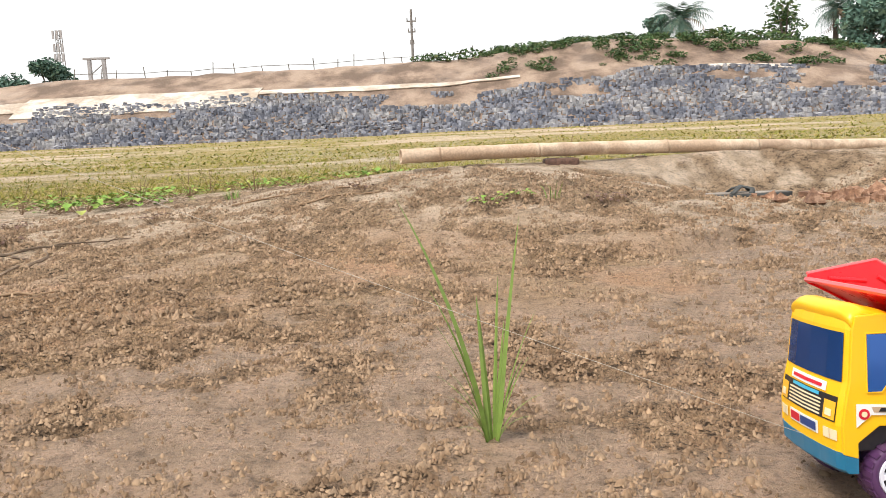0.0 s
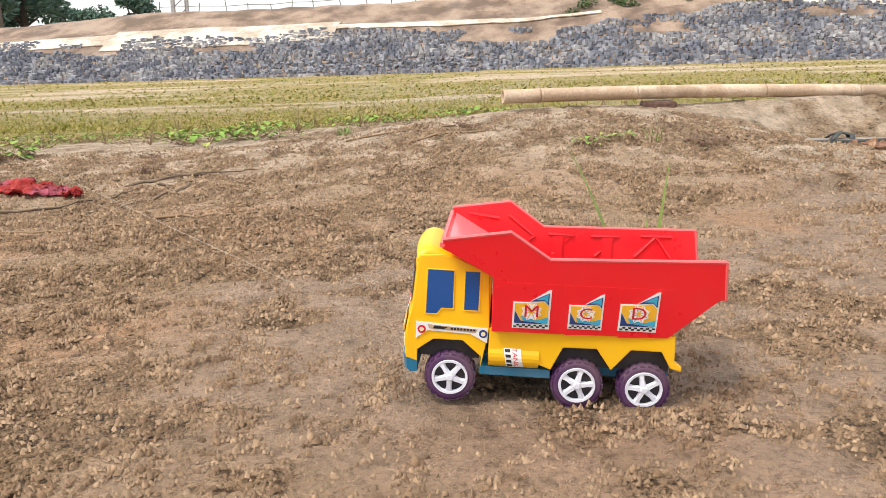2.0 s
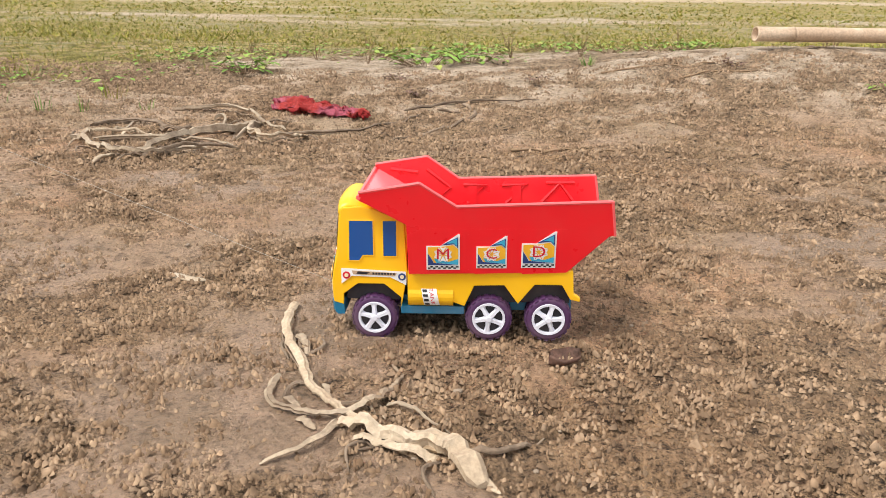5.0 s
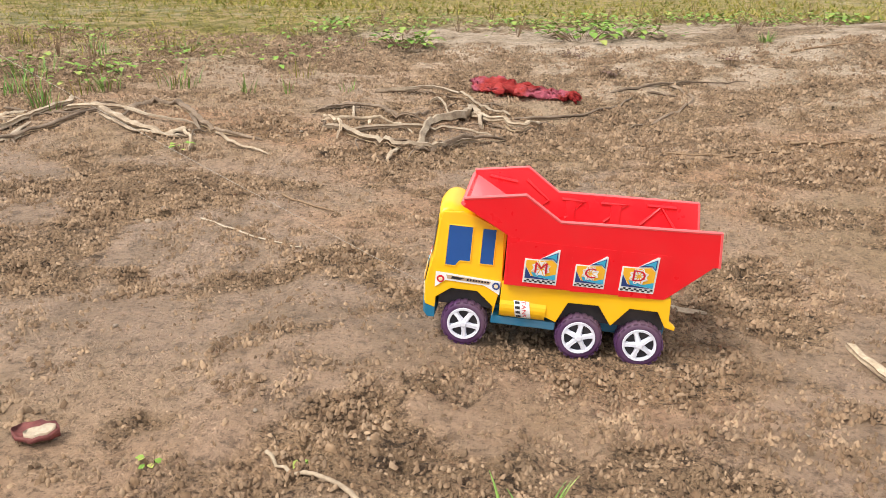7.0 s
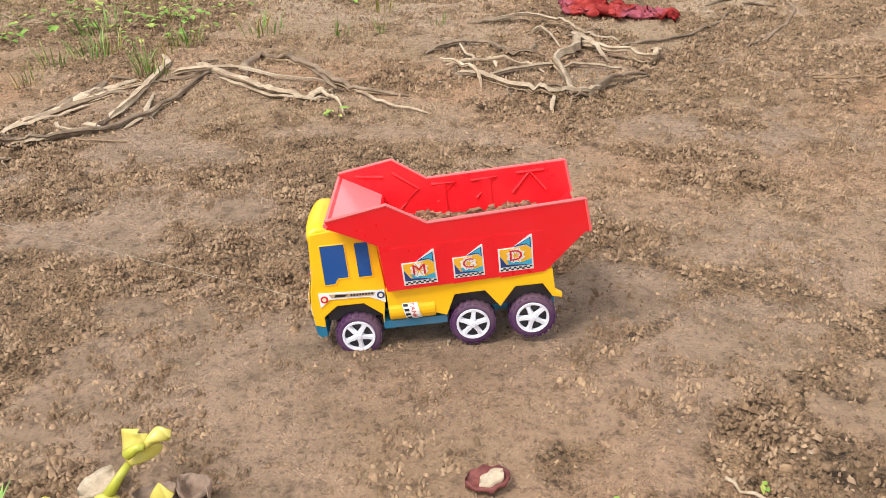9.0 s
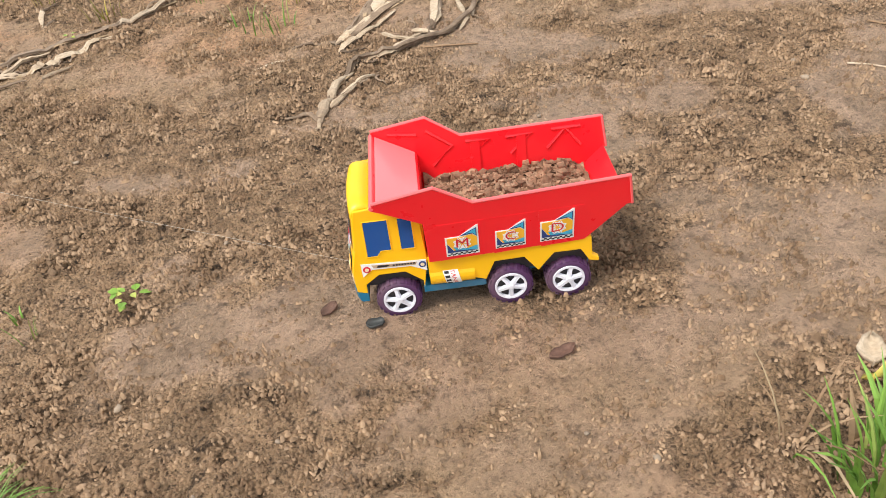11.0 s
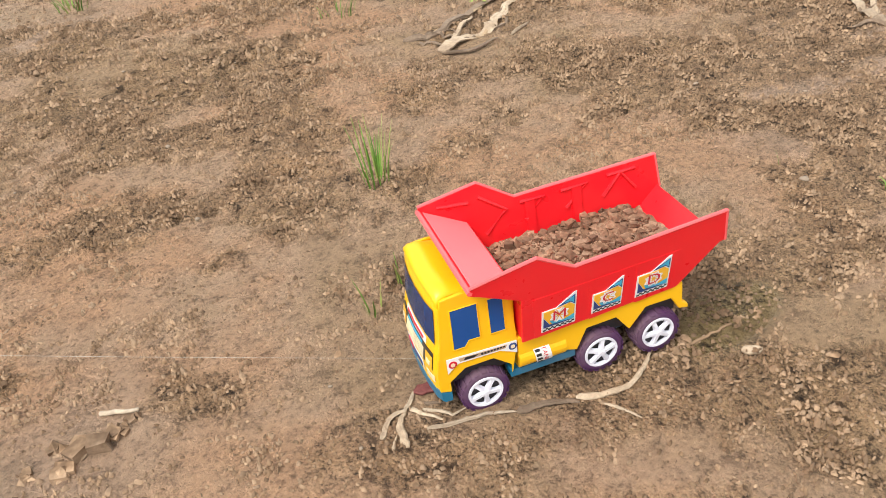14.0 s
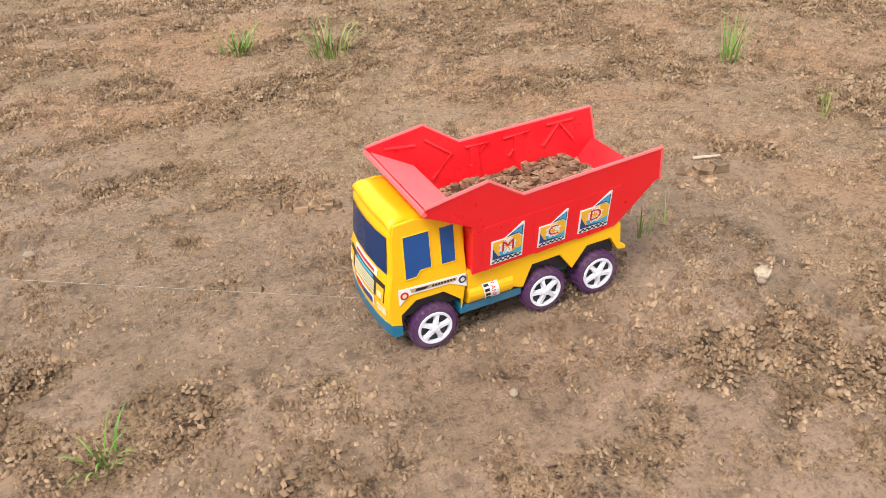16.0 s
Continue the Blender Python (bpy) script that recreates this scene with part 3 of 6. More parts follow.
def sticker(truck, at, width, letter):
    """A tall house-shaped sticker with a bold letter, on the tipper body's left side."""
    x0, z0 = at
    side = bed_side(1)
    w, h = width, width * 0.78
    tip = h * 1.48
    P = lambda u, v: (x0 - u * w, z0 + v)
    lay = lambda pts: [P(u, v) for u, v in pts]
    bm = bmesh.new()
    prism(bm, lay([(0, 0), (1, 0), (1, tip), (0.94, tip), (0.42, h), (0, h)]), side, 0.0004, 0.0011)
    base = part("sticker", bm, WHITE, truck, "white-edged printed sticker")
    shapes = [
        ("orange_field", ORANGE, [(0.05, 0.70 * h), (0.24, 0.30 * h), (0.95, 0.34 * h), (0.95, 0.88 * h), (0.80, 1.04 * h), (0.50, 0.97 * h), (0.05, 0.95 * h)]),
        ("navy_band", NAVY, [(0.05, 0.20 * h), (0.93, 0.20 * h), (0.60, 0.25 * h), (0.22, 0.30 * h), (0.05, 0.68 * h)]),
        ("blue_band", SKYBLUE, [(0.30, 0.30 * h), (0.95, 0.22 * h), (0.95, 0.46 * h), (0.66, 0.34 * h), (0.42, 0.44 * h), (0.22, 0.48 * h)]),
        ("navy_corner", NAVY, [(0.44, h * 1.03), (0.95, tip * 0.93), (0.95, h * 0.92), (0.83, h * 1.08)]),
        ("blue_corner", SKYBLUE, [(0.60, h * 1.11), (0.92, tip * 0.90), (0.92, h * 1.0), (0.83, h * 1.12)]),
    ]
    for k, (name, mat, pts) in enumerate(shapes):
        bm = bmesh.new()
        prism(bm, lay(pts), side, 0.0012 + 0.00008 * k, 0.0016 + 0.00008 * k)
        part(name, bm, mat, base)
    bm = bmesh.new()
    for i in range(12):
        for j in range(2):
            if (i + j) % 2 == 0:
                a, b = 0.04 + i * 0.077, 0.04 + (i + 1) * 0.077
                prism(bm, lay([(a, (0.04 + j * 0.06) * h), (b, (0.04 + j * 0.06) * h), (b, (0.10 + j * 0.06) * h), (a, (0.10 + j * 0.06) * h)]), side, 0.0012, 0.0016)
    part("checker_strip", bm, BLACK, base)
    bm = bmesh.new()
    for k in range(8):
        a = math.tau * k / 8
        c, s = math.cos(a), math.sin(a)
        q = [(0.5 + 0.05 * c, 0.66 * h + 0.05 * w * s), (0.5 + 0.27 * c - 0.10 * s, 0.66 * h + (0.25 * s + 0.10 * c) * w), (0.5 + 0.22 * c, 0.66 * h + 0.20 * s * w), (0.5 + 0.27 * c + 0.10 * s, 0.66 * h + (0.25 * s - 0.10 * c) * w)]
        prism(bm, lay(q), side, 0.0018 + 0.00003 * k, 0.0021 + 0.00003 * k)
    part("starburst", bm, WHITE, base)
    bm = text_outline(letter, 0.50 * w, lambda u, v: side(x0 - 0.5 * w - u * 1.15, z0 + 0.66 * h + v, 0.0026))
    part("letter", bm, LETTER_RED, base, "bold red letter " + letter)


def build_truck():
    truck = new("toy_dump_truck")
    tagged(truck, "red and yellow plastic toy dump truck pulled by a thread", "toy truck")
    # cab shell: side outlines with the wheel arch, front and roof
    side = [(0.075, 0.0425), (0.075, 0.056), (0.096, 0.074), (0.129, 0.074), (0.147, 0.060), (0.147, 0.046), (0.160, 0.050), (0.1605, 0.074), (0.158, 0.092),
            (0.1535, 0.113), (0.1495, 0.158), (0.146, 0.170), (0.122, 0.172), (0.105, 0.168), (0.070, 0.153), (0.067, 0.088)]
    holes = ([(0.138, 0.155), (0.108, 0.155), (0.108, 0.111), (0.121, 0.111), (0.126, 0.104), (0.139, 0.104)], [(0.0965, 0.155), (0.0795, 0.155), (0.0795, 0.110), (0.0965, 0.110)])
    bm = bmesh.new()
    for s in (1, -1):
        lean = lambda x, z, off, s=s: (x, s * (0.0605 - 0.055 * max(z - 0.10, 0) + off), z)
        prism(bm, side, lean, -0.004, 0.0)
    front = [(0.160, 0.050), (0.1605, 0.074), (0.158, 0.092), (0.1535, 0.113), (0.1495, 0.158), (0.146, 0.170)]
    rows = []
    for x, z in front:
        hw = 0.0600 - 0.055 * max(z - 0.10, 0)
        rows.append([(x + b * 0.006, y * hw, z) for y, b in ((1, -0.3), (0.85, 0.35), (0.5, 0.8), (0, 1.0), (-0.5, 0.8), (-0.85, 0.35), (-1, -0.3))])
    loft(bm, [row + [(x - 0.006, y, z) for x, y, z in row[::-1]] for row in rows])
    box(bm, 0.067, 0.071, -0.056, 0.056, 0.088, 0.152)
    soften(bm, 0.0016, 2, 30)
    cab = part("cab", bm, YELLOW, truck, "yellow moulded cab")
    # roof with its raised brow along the front edge
    bm = bmesh.new()
    rows = []
    for x, z, w in ((0.1475, 0.162, 0.0562), (0.1505, 0.170, 0.0560), (0.1500, 0.1735, 0.0552), (0.1460, 0.1770, 0.0538), (0.1400, 0.1790, 0.0525), (0.1325, 0.1785, 0.0520), (0.1285, 0.1765, 0.0522), (0.118, 0.1745, 0.0528), (0.104, 0.1695, 0.0535), (0.070, 0.1535, 0.0540)):
        ring = [(x + 0.004 * (1 - t * t), w * t, z - 0.006 * max(0, abs(t) - 0.7) ** 2 * 11) for t in (-1, -0.92, -0.8, -0.6, -0.3, 0, 0.3, 0.6, 0.8, 0.92, 1)]
        rows.append(ring + [(x - 0.004, y, min(zz - 0.004, 0.168)) for x, y, zz in ring[::-1]])
    loft(bm, rows)
    bmesh.ops.recalc_face_normals(bm, faces=bm.faces[:])
    part("roof", bm, YELLOW, truck, "yellow roof with a raised brow", True)
    # panes of blue film, with frames
    for s in (1, -1):
        for hole in holes:
            lean = lambda x, z, off, s=s: (x, s * (0.0607 - 0.055 * max(z - 0.10, 0) + off), z)
            bm = bmesh.new()
            prism(bm, hole, lean, -0.002, 0.0003)
            pane = part("side_window", bm, BLUE_GLASS, cab, "shiny blue film window")
            bm = bmesh.new()
            for a, b in zip(hole, hole[1:] + hole[:1]):
                tube(bm, [lean(*a, 0.0), lean(*b, 0.0)], 0.0008, 5)
            part("window_frame", bm, YELLOW, pane)
    bm = bmesh.new()
    rows = []
    for x, z in ((0.1537, 0.112), (0.1519, 0.130), (0.1498, 0.155)):
        hw = 0.0600 - 0.055 * max(z - 0.10, 0)
        rows.append([(x + 0.0010 + b * 0.006, y * hw, z) for y, b in ((0.87, 0.31), (0.5, 0.8), (0, 1.0), (-0.5, 0.8), (-0.87, 0.31))])
    loft(bm, rows, close=False, caps=False)
    bmesh.ops.solidify(bm, geom=bm.faces[:], thickness=0.0008)
    part("windshield", bm, BLUE_GLASS, cab, "shiny blue film windshield")

    def nose(t, z, off):
        x = np.interp(z, [0.050, 0.074, 0.092, 0.113], [0.160, 0.1605, 0.158, 0.1535])
        b = np.interp(abs(t), [0, 0.5, 0.85, 1], [1.0, 0.8, 0.35, -0.3])
        return (float(x) + 0.006 * float(b) + off, t * 0.0595, z)

    def on_nose(name, t0, t1, z0, z1, mat, lift, label="", split=6):
        bm = bmesh.new()
        us = [t0 + (t1 - t0) * k / split for k in range(split + 1)]
        loft(bm, [[nose(u, z0, lift), nose(u, z1, lift), nose(u, z1, lift + 0.0006), nose(u, z0, lift + 0.0006)] for u in us])
        return part(name, bm, mat, cab, label)

    on_nose("front_title_sticker", -0.55, 0.55, 0.1005, 0.1085, WHITE, 0.0006, "white front sticker with worn red marks")
    on_nose("front_title_bar", -0.45, 0.45, 0.1030, 0.1060, LETTER_RED, 0.0014)
    on_nose("grille_sticker", -0.85, 0.85, 0.0765, 0.0985, BLACK, 0.0005, "printed black grille sticker")
    for k in range(5):
        on_nose("grille_bar", -0.5, 0.5, 0.0785 + k * 0.0033, 0.0798 + k * 0.0033, CREAM, 0.0013)
    on_nose("grille_band", -0.42, 0.42, 0.0952, 0.0980, SKYBLUE, 0.0013)
    for t in (-0.72, 0.72):
        on_nose("headlight_print", t - 0.13, t + 0.13, 0.078, 0.094, ORANGE, 0.0014, "printed orange headlight", 3)
        on_nose("headlight_core", t - 0.07, t + 0.07, 0.081, 0.087, CREAM, 0.0022, "", 2)
    on_nose("bumper_sticker", -0.45, 0.45, 0.0600, 0.0715, WHITE, 0.0005, "white bumper sticker")
    on_nose("bumper_bar", -0.40, -0.1, 0.062, 0.0695, LETTER_RED, 0.0013)
    on_nose("bumper_bar", -0.05, 0.4, 0.062, 0.0695, NAVY, 0.0013)
    for t in (-0.82, -0.66, 0.66, 0.82):
        on_nose("fog_lamp_print", t - 0.07, t + 0.07, 0.0605, 0.0695, CREAM, 0.0006, "printed fog lamp", 2)
    # cab side sticker band
    lean = lambda x, z, off: (x, 0.0605 + off, z)
    bm = bmesh.new()
    prism(bm, [(0.149, 0.0945), (0.0685, 0.0905), (0.0685, 0.073), (0.078, 0.078), (0.088, 0.083), (0.136, 0.0845), (0.149, 0.074)], lean, 0.0003, 0.0010)
    band = part("side_sticker", bm, WHITE, truck, "white door sticker with printed trim")
    for cx, cz, col in ((0.1425, 0.0855, LETTER_RED), (0.0735, 0.084, NAVY)):
        bm = bmesh.new()
        prism(bm, [(cx + 0.0048 * math.cos(math.tau * k / 14), cz + 0.0048 * math.sin(math.tau * k / 14)) for k in range(14)], lean, 0.0011, 0.0015)
        part("round_mark", bm, col, band)
        bm = bmesh.new()
        prism(bm, [(cx + 0.0026 * math.cos(math.tau * k / 10), cz + 0.0026 * math.sin(math.tau * k / 10)) for k in range(10)], lean, 0.0016, 0.0019)
        part("round_mark_centre", bm, CREAM, band)
    bm = bmesh.new()
    prism(bm, [(0.136, 0.0918), (0.080, 0.0890), (0.082, 0.0848), (0.134, 0.0868)], lean, 0.0011, 0.0014)
    part("tan_stripe", bm, TAN_INK, band)
    bm = bmesh.new()
    for k in range(8):
        x = 0.110 - k * 0.0036
        prism(bm, [(x, 0.0895 - k * 0.0001), (x - 0.0024, 0.0895 - k * 0.0001), (x - 0.0024, 0.0868), (x, 0.0868)], lean, 0.0015, 0.0018)
    prism(bm, [(0.128, 0.0908), (0.113, 0.0896), (0.118, 0.087), (0.130, 0.0875)], lean, 0.0015, 0.0018)
    part("trim_marks", bm, BLACK, band)
    # blue chassis and front bumper
    bm = bmesh.new()
    box(bm, -0.140, 0.075, -0.034, 0.034, 0.030, 0.050, 0.002)
    box(bm, -0.004, 0.076, -0.057, 0.057, 0.033, 0.0437, 0.0015)
    part("chassis", bm, BLUE, truck, "blue chassis")
    bm = bmesh.new()
    rows = []
    for z, d in ((0.033, -0.003), (0.036, 0.0), (0.051, 0.001)):
        rows.append([(0.160 + d + b * 0.006, y * 0.060, z) for y, b in ((1, -0.3), (0.85, 0.35), (0.5, 0.8), (0, 1.0), (-0.5, 0.8), (-0.85, 0.35), (-1, -0.3))] + [(0.147, -0.060, z), (0.147, 0.060, z)])
    loft(bm, rows)
    part("front_bumper", bm, BLUE, truck, "blue front bumper")
    # rear yellow body with arches, tank, mudflap flares
    low = [(0.067, 0.0915), (0.067, 0.060), (0.008, 0.050), (-0.004, 0.0455), (-0.016, 0.073), (-0.053, 0.074), (-0.0705, 0.0495), (-0.0905, 0.075), (-0.124, 0.075), (-0.135, 0.056), (-0.147, 0.053), (-0.1475, 0.058), (-0.139, 0.064), (-0.137, 0.0945)]
    bm = bmesh.new()
    for s in (1, -1):
        prism(bm, low, flat_side(0.058, s), -0.006, 0.003)
    box(bm, -0.137, 0.067, -0.053, 0.053, 0.084, 0.0935)
    soften(bm, 0.0014, 2, 30)
    part("rear_body", bm, YELLOW, truck, "yellow rear body with wheel arches")
    bm = bmesh.new()
    box(bm, -0.135, 0.066, -0.050, 0.050, 0.048, 0.084)
    box(bm, 0.077, 0.144, -0.050, 0.050, 0.050, 0.0745)
    part("arch_lining", bm, DARK, truck)
    for s in (1, -1):
        bm = bmesh.new()
        ring = [(0.5 * (0.0435 + 0.0725) + 0.0148 * math.sin(a), s * (0.051 + 0.0125 * math.cos(a))) for a in [radians(q) for q in range(-90, 91, 18)]]
        prof = [(z, y) for z, y in ring] + [(0.0725, s * 0.04), (0.0435, s * 0.04)]
        loft(bm, [[(x, y, z) for z, y in prof] for x in (0.010, 0.012, 0.030, 0.031, 0.049, 0.050, 0.065, 0.0665)])
        bmesh.ops.recalc_face_normals(bm, faces=bm.faces[:])
        part("fuel_tank", bm, YELLOW, truck, "rounded yellow fuel tank", False)
    tank_lay = lambda x, z, off: (x, 0.051 + (0.0125 + off) * math.cos(max(-1.2, min(1.2, (z - 0.058) / 0.0135))), 0.058 + (0.0148 + off) * math.sin(max(-1.2, min(1.2, (z - 0.058) / 0.0135))))
    bm = bmesh.new()
    us = [0.047 + (0.070 - 0.047) * k / 6 for k in range(7)]
    loft(bm, [[tank_lay(xx + 0.2 * (z - 0.058), z, o) for xx, o in ((0.048, 0.0004), (0.029, 0.0004), (0.029, 0.0011), (0.048, 0.0011))] for z in us])
    tank_sticker = part("tank_sticker", bm, WHITE, truck, "white sticker lettered TANK")
    bm = text_outline("TANK", 0.0075, lambda u, v: tank_lay(0.0365 - v - 0.2 * u, 0.0585 - u, 0.0014))
    part("lettering", bm, LETTER_RED, tank_sticker, "red word TANK")
    bm = bmesh.new()
    for k in range(4):
        z = 0.0485 + k * 0.0052
        loft(bm, [[tank_lay(xx + 0.2 * (zz - 0.058), zz, o) for xx, o in ((0.0468, 0.0012), (0.0410, 0.0012), (0.0410, 0.0016), (0.0468, 0.0016))] for zz in (z, z + 0.0028)])
    part("hazard_bars", bm, BLACK, tank_sticker)

    # tipper body
    outline = [(0.0645, 0.090), (0.066, 0.155), (0.112, 0.181), (0.1215, 0.1855), (0.1205, 0.195), (0.0495, 0.2065), (0.006, 0.1775), (-0.177, 0.1835), (-0.183, 0.141), (-0.177, 0.140), (-0.132, 0.0955), (-0.128, 0.092)]
    bm = bmesh.new()
    for s in (1, -1):
        prism(bm, outline, bed_side(s), -0.0028, 0.0)

    def plate(xz, t=0.0028):
        rows = []
        for (x, z), (dx, dz) in xz:
            w = bed_y(x, z) - 0.0014
            rows.append([(x, w, z), (x, -w, z), (x + dx * t, -w, z + dz * t), (x + dx * t, w, z + dz * t)])
        loft(bm, rows)

    plate([((0.1205, 0.188), (-0.4, 0.9)), ((0.066, 0.158), (-0.5, 0.85)), ((0.0640, 0.0925), (-1, 0.2))])
    plate([((0.0640, 0.0925), (0, 1)), ((-0.130, 0.0955), (0, 1)), ((-0.179, 0.142), (-0.3, 0.95))])
    soften(bm, 0.0007, 1, 40)
    bed = part("tipper_body", bm, RED, truck, "red open tipper body")
    # thin overlay on the canopy floor, tinted pink for the sky's reflection
    bm = bmesh.new()
    rows = []
    for x, z in ((0.1165, 0.1895), (0.0675, 0.1625)):
        w = bed_y(x, z) - 0.0045
        rows.append([(x, w, z), (x, -w, z), (x - 0.0003, -w, z + 0.0008), (x - 0.0003, w, z + 0.0008)])
    loft(bm, rows)
    part("canopy_plate", bm, RED_SKY_SHEEN, bed, "glossy canopy plate with painted pink sky sheen")
    # rounded rim along the top edges, its highlight painted in a paler red
    for s in (1, -1):
        bm = bmesh.new()
        top = [(0.1210, 0.1955), (0.0495, 0.2070), (0.006, 0.1780), (-0.1775, 0.1842)]
        tube(bm, [bed_side(s)(x, z, -0.0012) for x, z in top], 0.0021, 6)
        part("rim_edge", bm, RED_EDGE_HIGHLIGHT, bed)
        bm = bmesh.new()
        tube(bm, [bed_side(s)(x, z, -0.0012) for x, z in ((-0.1775, 0.1842), (-0.1835, 0.1410))], 0.0021, 6)
        part("rim_edge", bm, RED_EDGE_HIGHLIGHT, bed)
    bm = bmesh.new()
    w = bed_y(0.1205, 0.19)
    tube(bm, [(0.1213, w, 0.1895), (0.1213, -w, 0.1895)], 0.003, 6)
    part("lip_edge", bm, RED_EDGE_HIGHLIGHT, bed)
    # raised outer panels under the stickers, and inner mould ribs
    for x0, x1 in ((0.050, -0.008), (-0.016, -0.066), (-0.074, -0.126)):
        for s in (1, -1):
            bm = bmesh.new()
            prism(bm, [(x0, 0.0905), (x0 + 0.004, 0.150), (x1, 0.150), (x1, 0.0925)], bed_side(s), -0.001, 0.0004)
            part("side_panel", bm, RED, bed)
    ribs = [[(0.100, 0.190), (0.062, 0.186)], [(0.050, 0.190), (0.018, 0.166), (0.045, 0.140)], [(0.000, 0.170), (-0.030, 0.170), (-0.006, 0.145)], [(-0.052, 0.170), (-0.086, 0.172), (-0.058, 0.146)], [(-0.106, 0.148), (-0.130, 0.174), (-0.150, 0.148)], [(-0.112, 0.174), (-0.150, 0.175)]]
    for path in ribs:
        for s in (1, -1):
            bm = bmesh.new()
            tube(bm, [bed_side(s)(x, z, -0.0030) for x, z in path], 0.0026, 6)
            part("mould_rib", bm, RED, bed)
    for x in (-0.012, -0.072):
        for s in (1, -1):
            bm = bmesh.new()
            prism(bm, [(x + 0.006, 0.098), (x + 0.006, 0.172), (x - 0.006, 0.172), (x - 0.006, 0.098)], bed_side(s), -0.0048, -0.0024)
            part("inner_pillar", bm, RED, bed)
    sticker(truck, (0.0425, 0.0965), 0.0405, "M")
    sticker(truck, (-0.0180, 0.0985), 0.0370, "C")
    sticker(truck, (-0.0725, 0.0990), 0.0415, "D")
    # axles and wheels
    wheels = []
    for x in (0.109, -0.0345, -0.109):
        bm = bmesh.new()
        tube(bm, [(x, -0.045, WHEEL_R), (x, 0.045, WHEEL_R)], 0.003, 8)
        part("axle", bm, DARK, truck)
        for s in (1, -1):
            wheels.append(wheel_parts(truck, x, s))
    # the thread by which it is pulled
    bm = bmesh.new()
    pts = []
    for k in range(13):
        u = k / 12
        pts.append((0.162 + 1.7 * u, -0.08 * u, 0.050 + 0.76 * u - 0.03 * math.sin(math.pi * u)))
    tube(bm, pts, 0.00024, 4)
    part("pull_thread", bm, THREAD, truck, "thin pale pull thread")
    return truck, wheels


def build_load():
    """Dug soil heaped in the tipper body, in the truck's own space."""
    rng = random.Random(4)
    verts, faces = [], []

    def top(x, y):
        z = 0.124 + 0.020 * math.exp(-(((x - 0.012) / 0.05) ** 2) - (y / 0.05) ** 2) + 0.020 * math.exp(-(((x + 0.105) / 0.03) ** 2) - ((y + 0.01) / 0.04) ** 2)
        return z + 0.009 * (noise.noise((x * 60, y * 60, 3)) + 0.6 * noise.noise((x * 150, y * 150, 7)))

    nx, ny = 46, 28
    for i in range(nx):
        for j in range(ny):
            x = 0.060 - 0.212 * i / (nx - 1)
            w = bed_y(x, 0.13) - 0.0036
            y = -w + 2 * w * j / (ny - 1)
            verts.append((x, y, top(x, y)))
    for i in range(nx - 1):
        for j in range(ny - 1):
            k = i * ny + j
            faces.append((k, k + 1, k + ny + 1, k + ny))
    edge = [i * ny for i in range(nx)] + [(nx - 1) * ny + j for j in range(1, ny)] + [i * ny + ny - 1 for i in range(nx - 2, -1, -1)] + [j for j in range(ny - 2, 0, -1)]
    start = len(verts)
    for k in edge:
        x, y, z = verts[k]
        verts.append((x * 0.98, y * 0.97, z - 0.02))
    for a in range(len(edge)):
        b = (a + 1) % len(edge)
        faces.append((edge[a], edge[b], start + b, start + a))
    for _ in range(900):
        x, y = rng.uniform(-0.145, 0.055), rng.uniform(-0.062, 0.062)
        r = rng.choice((0.002, 0.003, 0.003, 0.004, 0.0055))
        lump(verts, faces, (x, y, top(x, y) + r * 0.3), r, rng)
    ob = from_lists("soil_load", verts, faces, LOAD)
    for _ in range(240):
        x, y = rng.uniform(-0.140, 0.052), rng.uniform(-0.058, 0.058)
        r = rng.choice((0.0035, 0.0045, 0.006, 0.008))
        v, f = [], []
        lump(v, f, (0, 0, 0), r, rng)
        clod = from_lists("clod", v, f, LOAD, ob)
        clod.location = (x, y, top(x, y) + r * 0.25)
    return tagged(ob, "heap of red-brown dug soil in the tipper body", "soil")


OCTA = [(1, 0, 0), (-1, 0, 0), (0, 1, 0), (0, -1, 0), (0, 0, 1), (0, 0, -1)]
OCTA_F = [(0, 2, 4), (2, 1, 4), (1, 3, 4), (3, 0, 4), (2, 0, 5), (1, 2, 5), (3, 1, 5), (0, 3, 5)]
CUBE = [(x, y, z) for x in (-1, 1) for y in (-1, 1) for z in (-1, 1)]
CUBE_F = [(0, 1, 3, 2), (4, 6, 7, 5), (0, 4, 5, 1), (2, 3, 7, 6), (0, 2, 6, 4), (1, 5, 7, 3)]


def lump(verts, faces, at, r, rng, cube=None):
    """One small uneven lump of soil or stone."""
    base, fs = (CUBE, CUBE_F) if (cube if cube is not None else rng.random() < 0.5) else (OCTA, OCTA_F)
    k = len(verts)
    a = rng.random() * math.tau
    ca, sa = math.cos(a), math.sin(a)
    sx, sy, sz = (rng.uniform(0.6, 1.15) for _ in range(3))
    scale = 0.72 if base is CUBE else 1.1
    for x, y, z in base:
        x, y, z = ((q + rng.uniform(-0.3, 0.3)) * scale * r for q in (x, y, z))
        x, y, z = x * sx, y * sy, z * sz * 0.8
        verts.append((at[0] + x * ca - y * sa, at[1] + x * sa + y * ca, at[2] + z))
    for f in fs:
        faces.append(tuple(k + i for i in f))


truck, wheels = build_truck()
soil_load = build_load()


def gz(x, y):
    return float(ground_z(x, y))


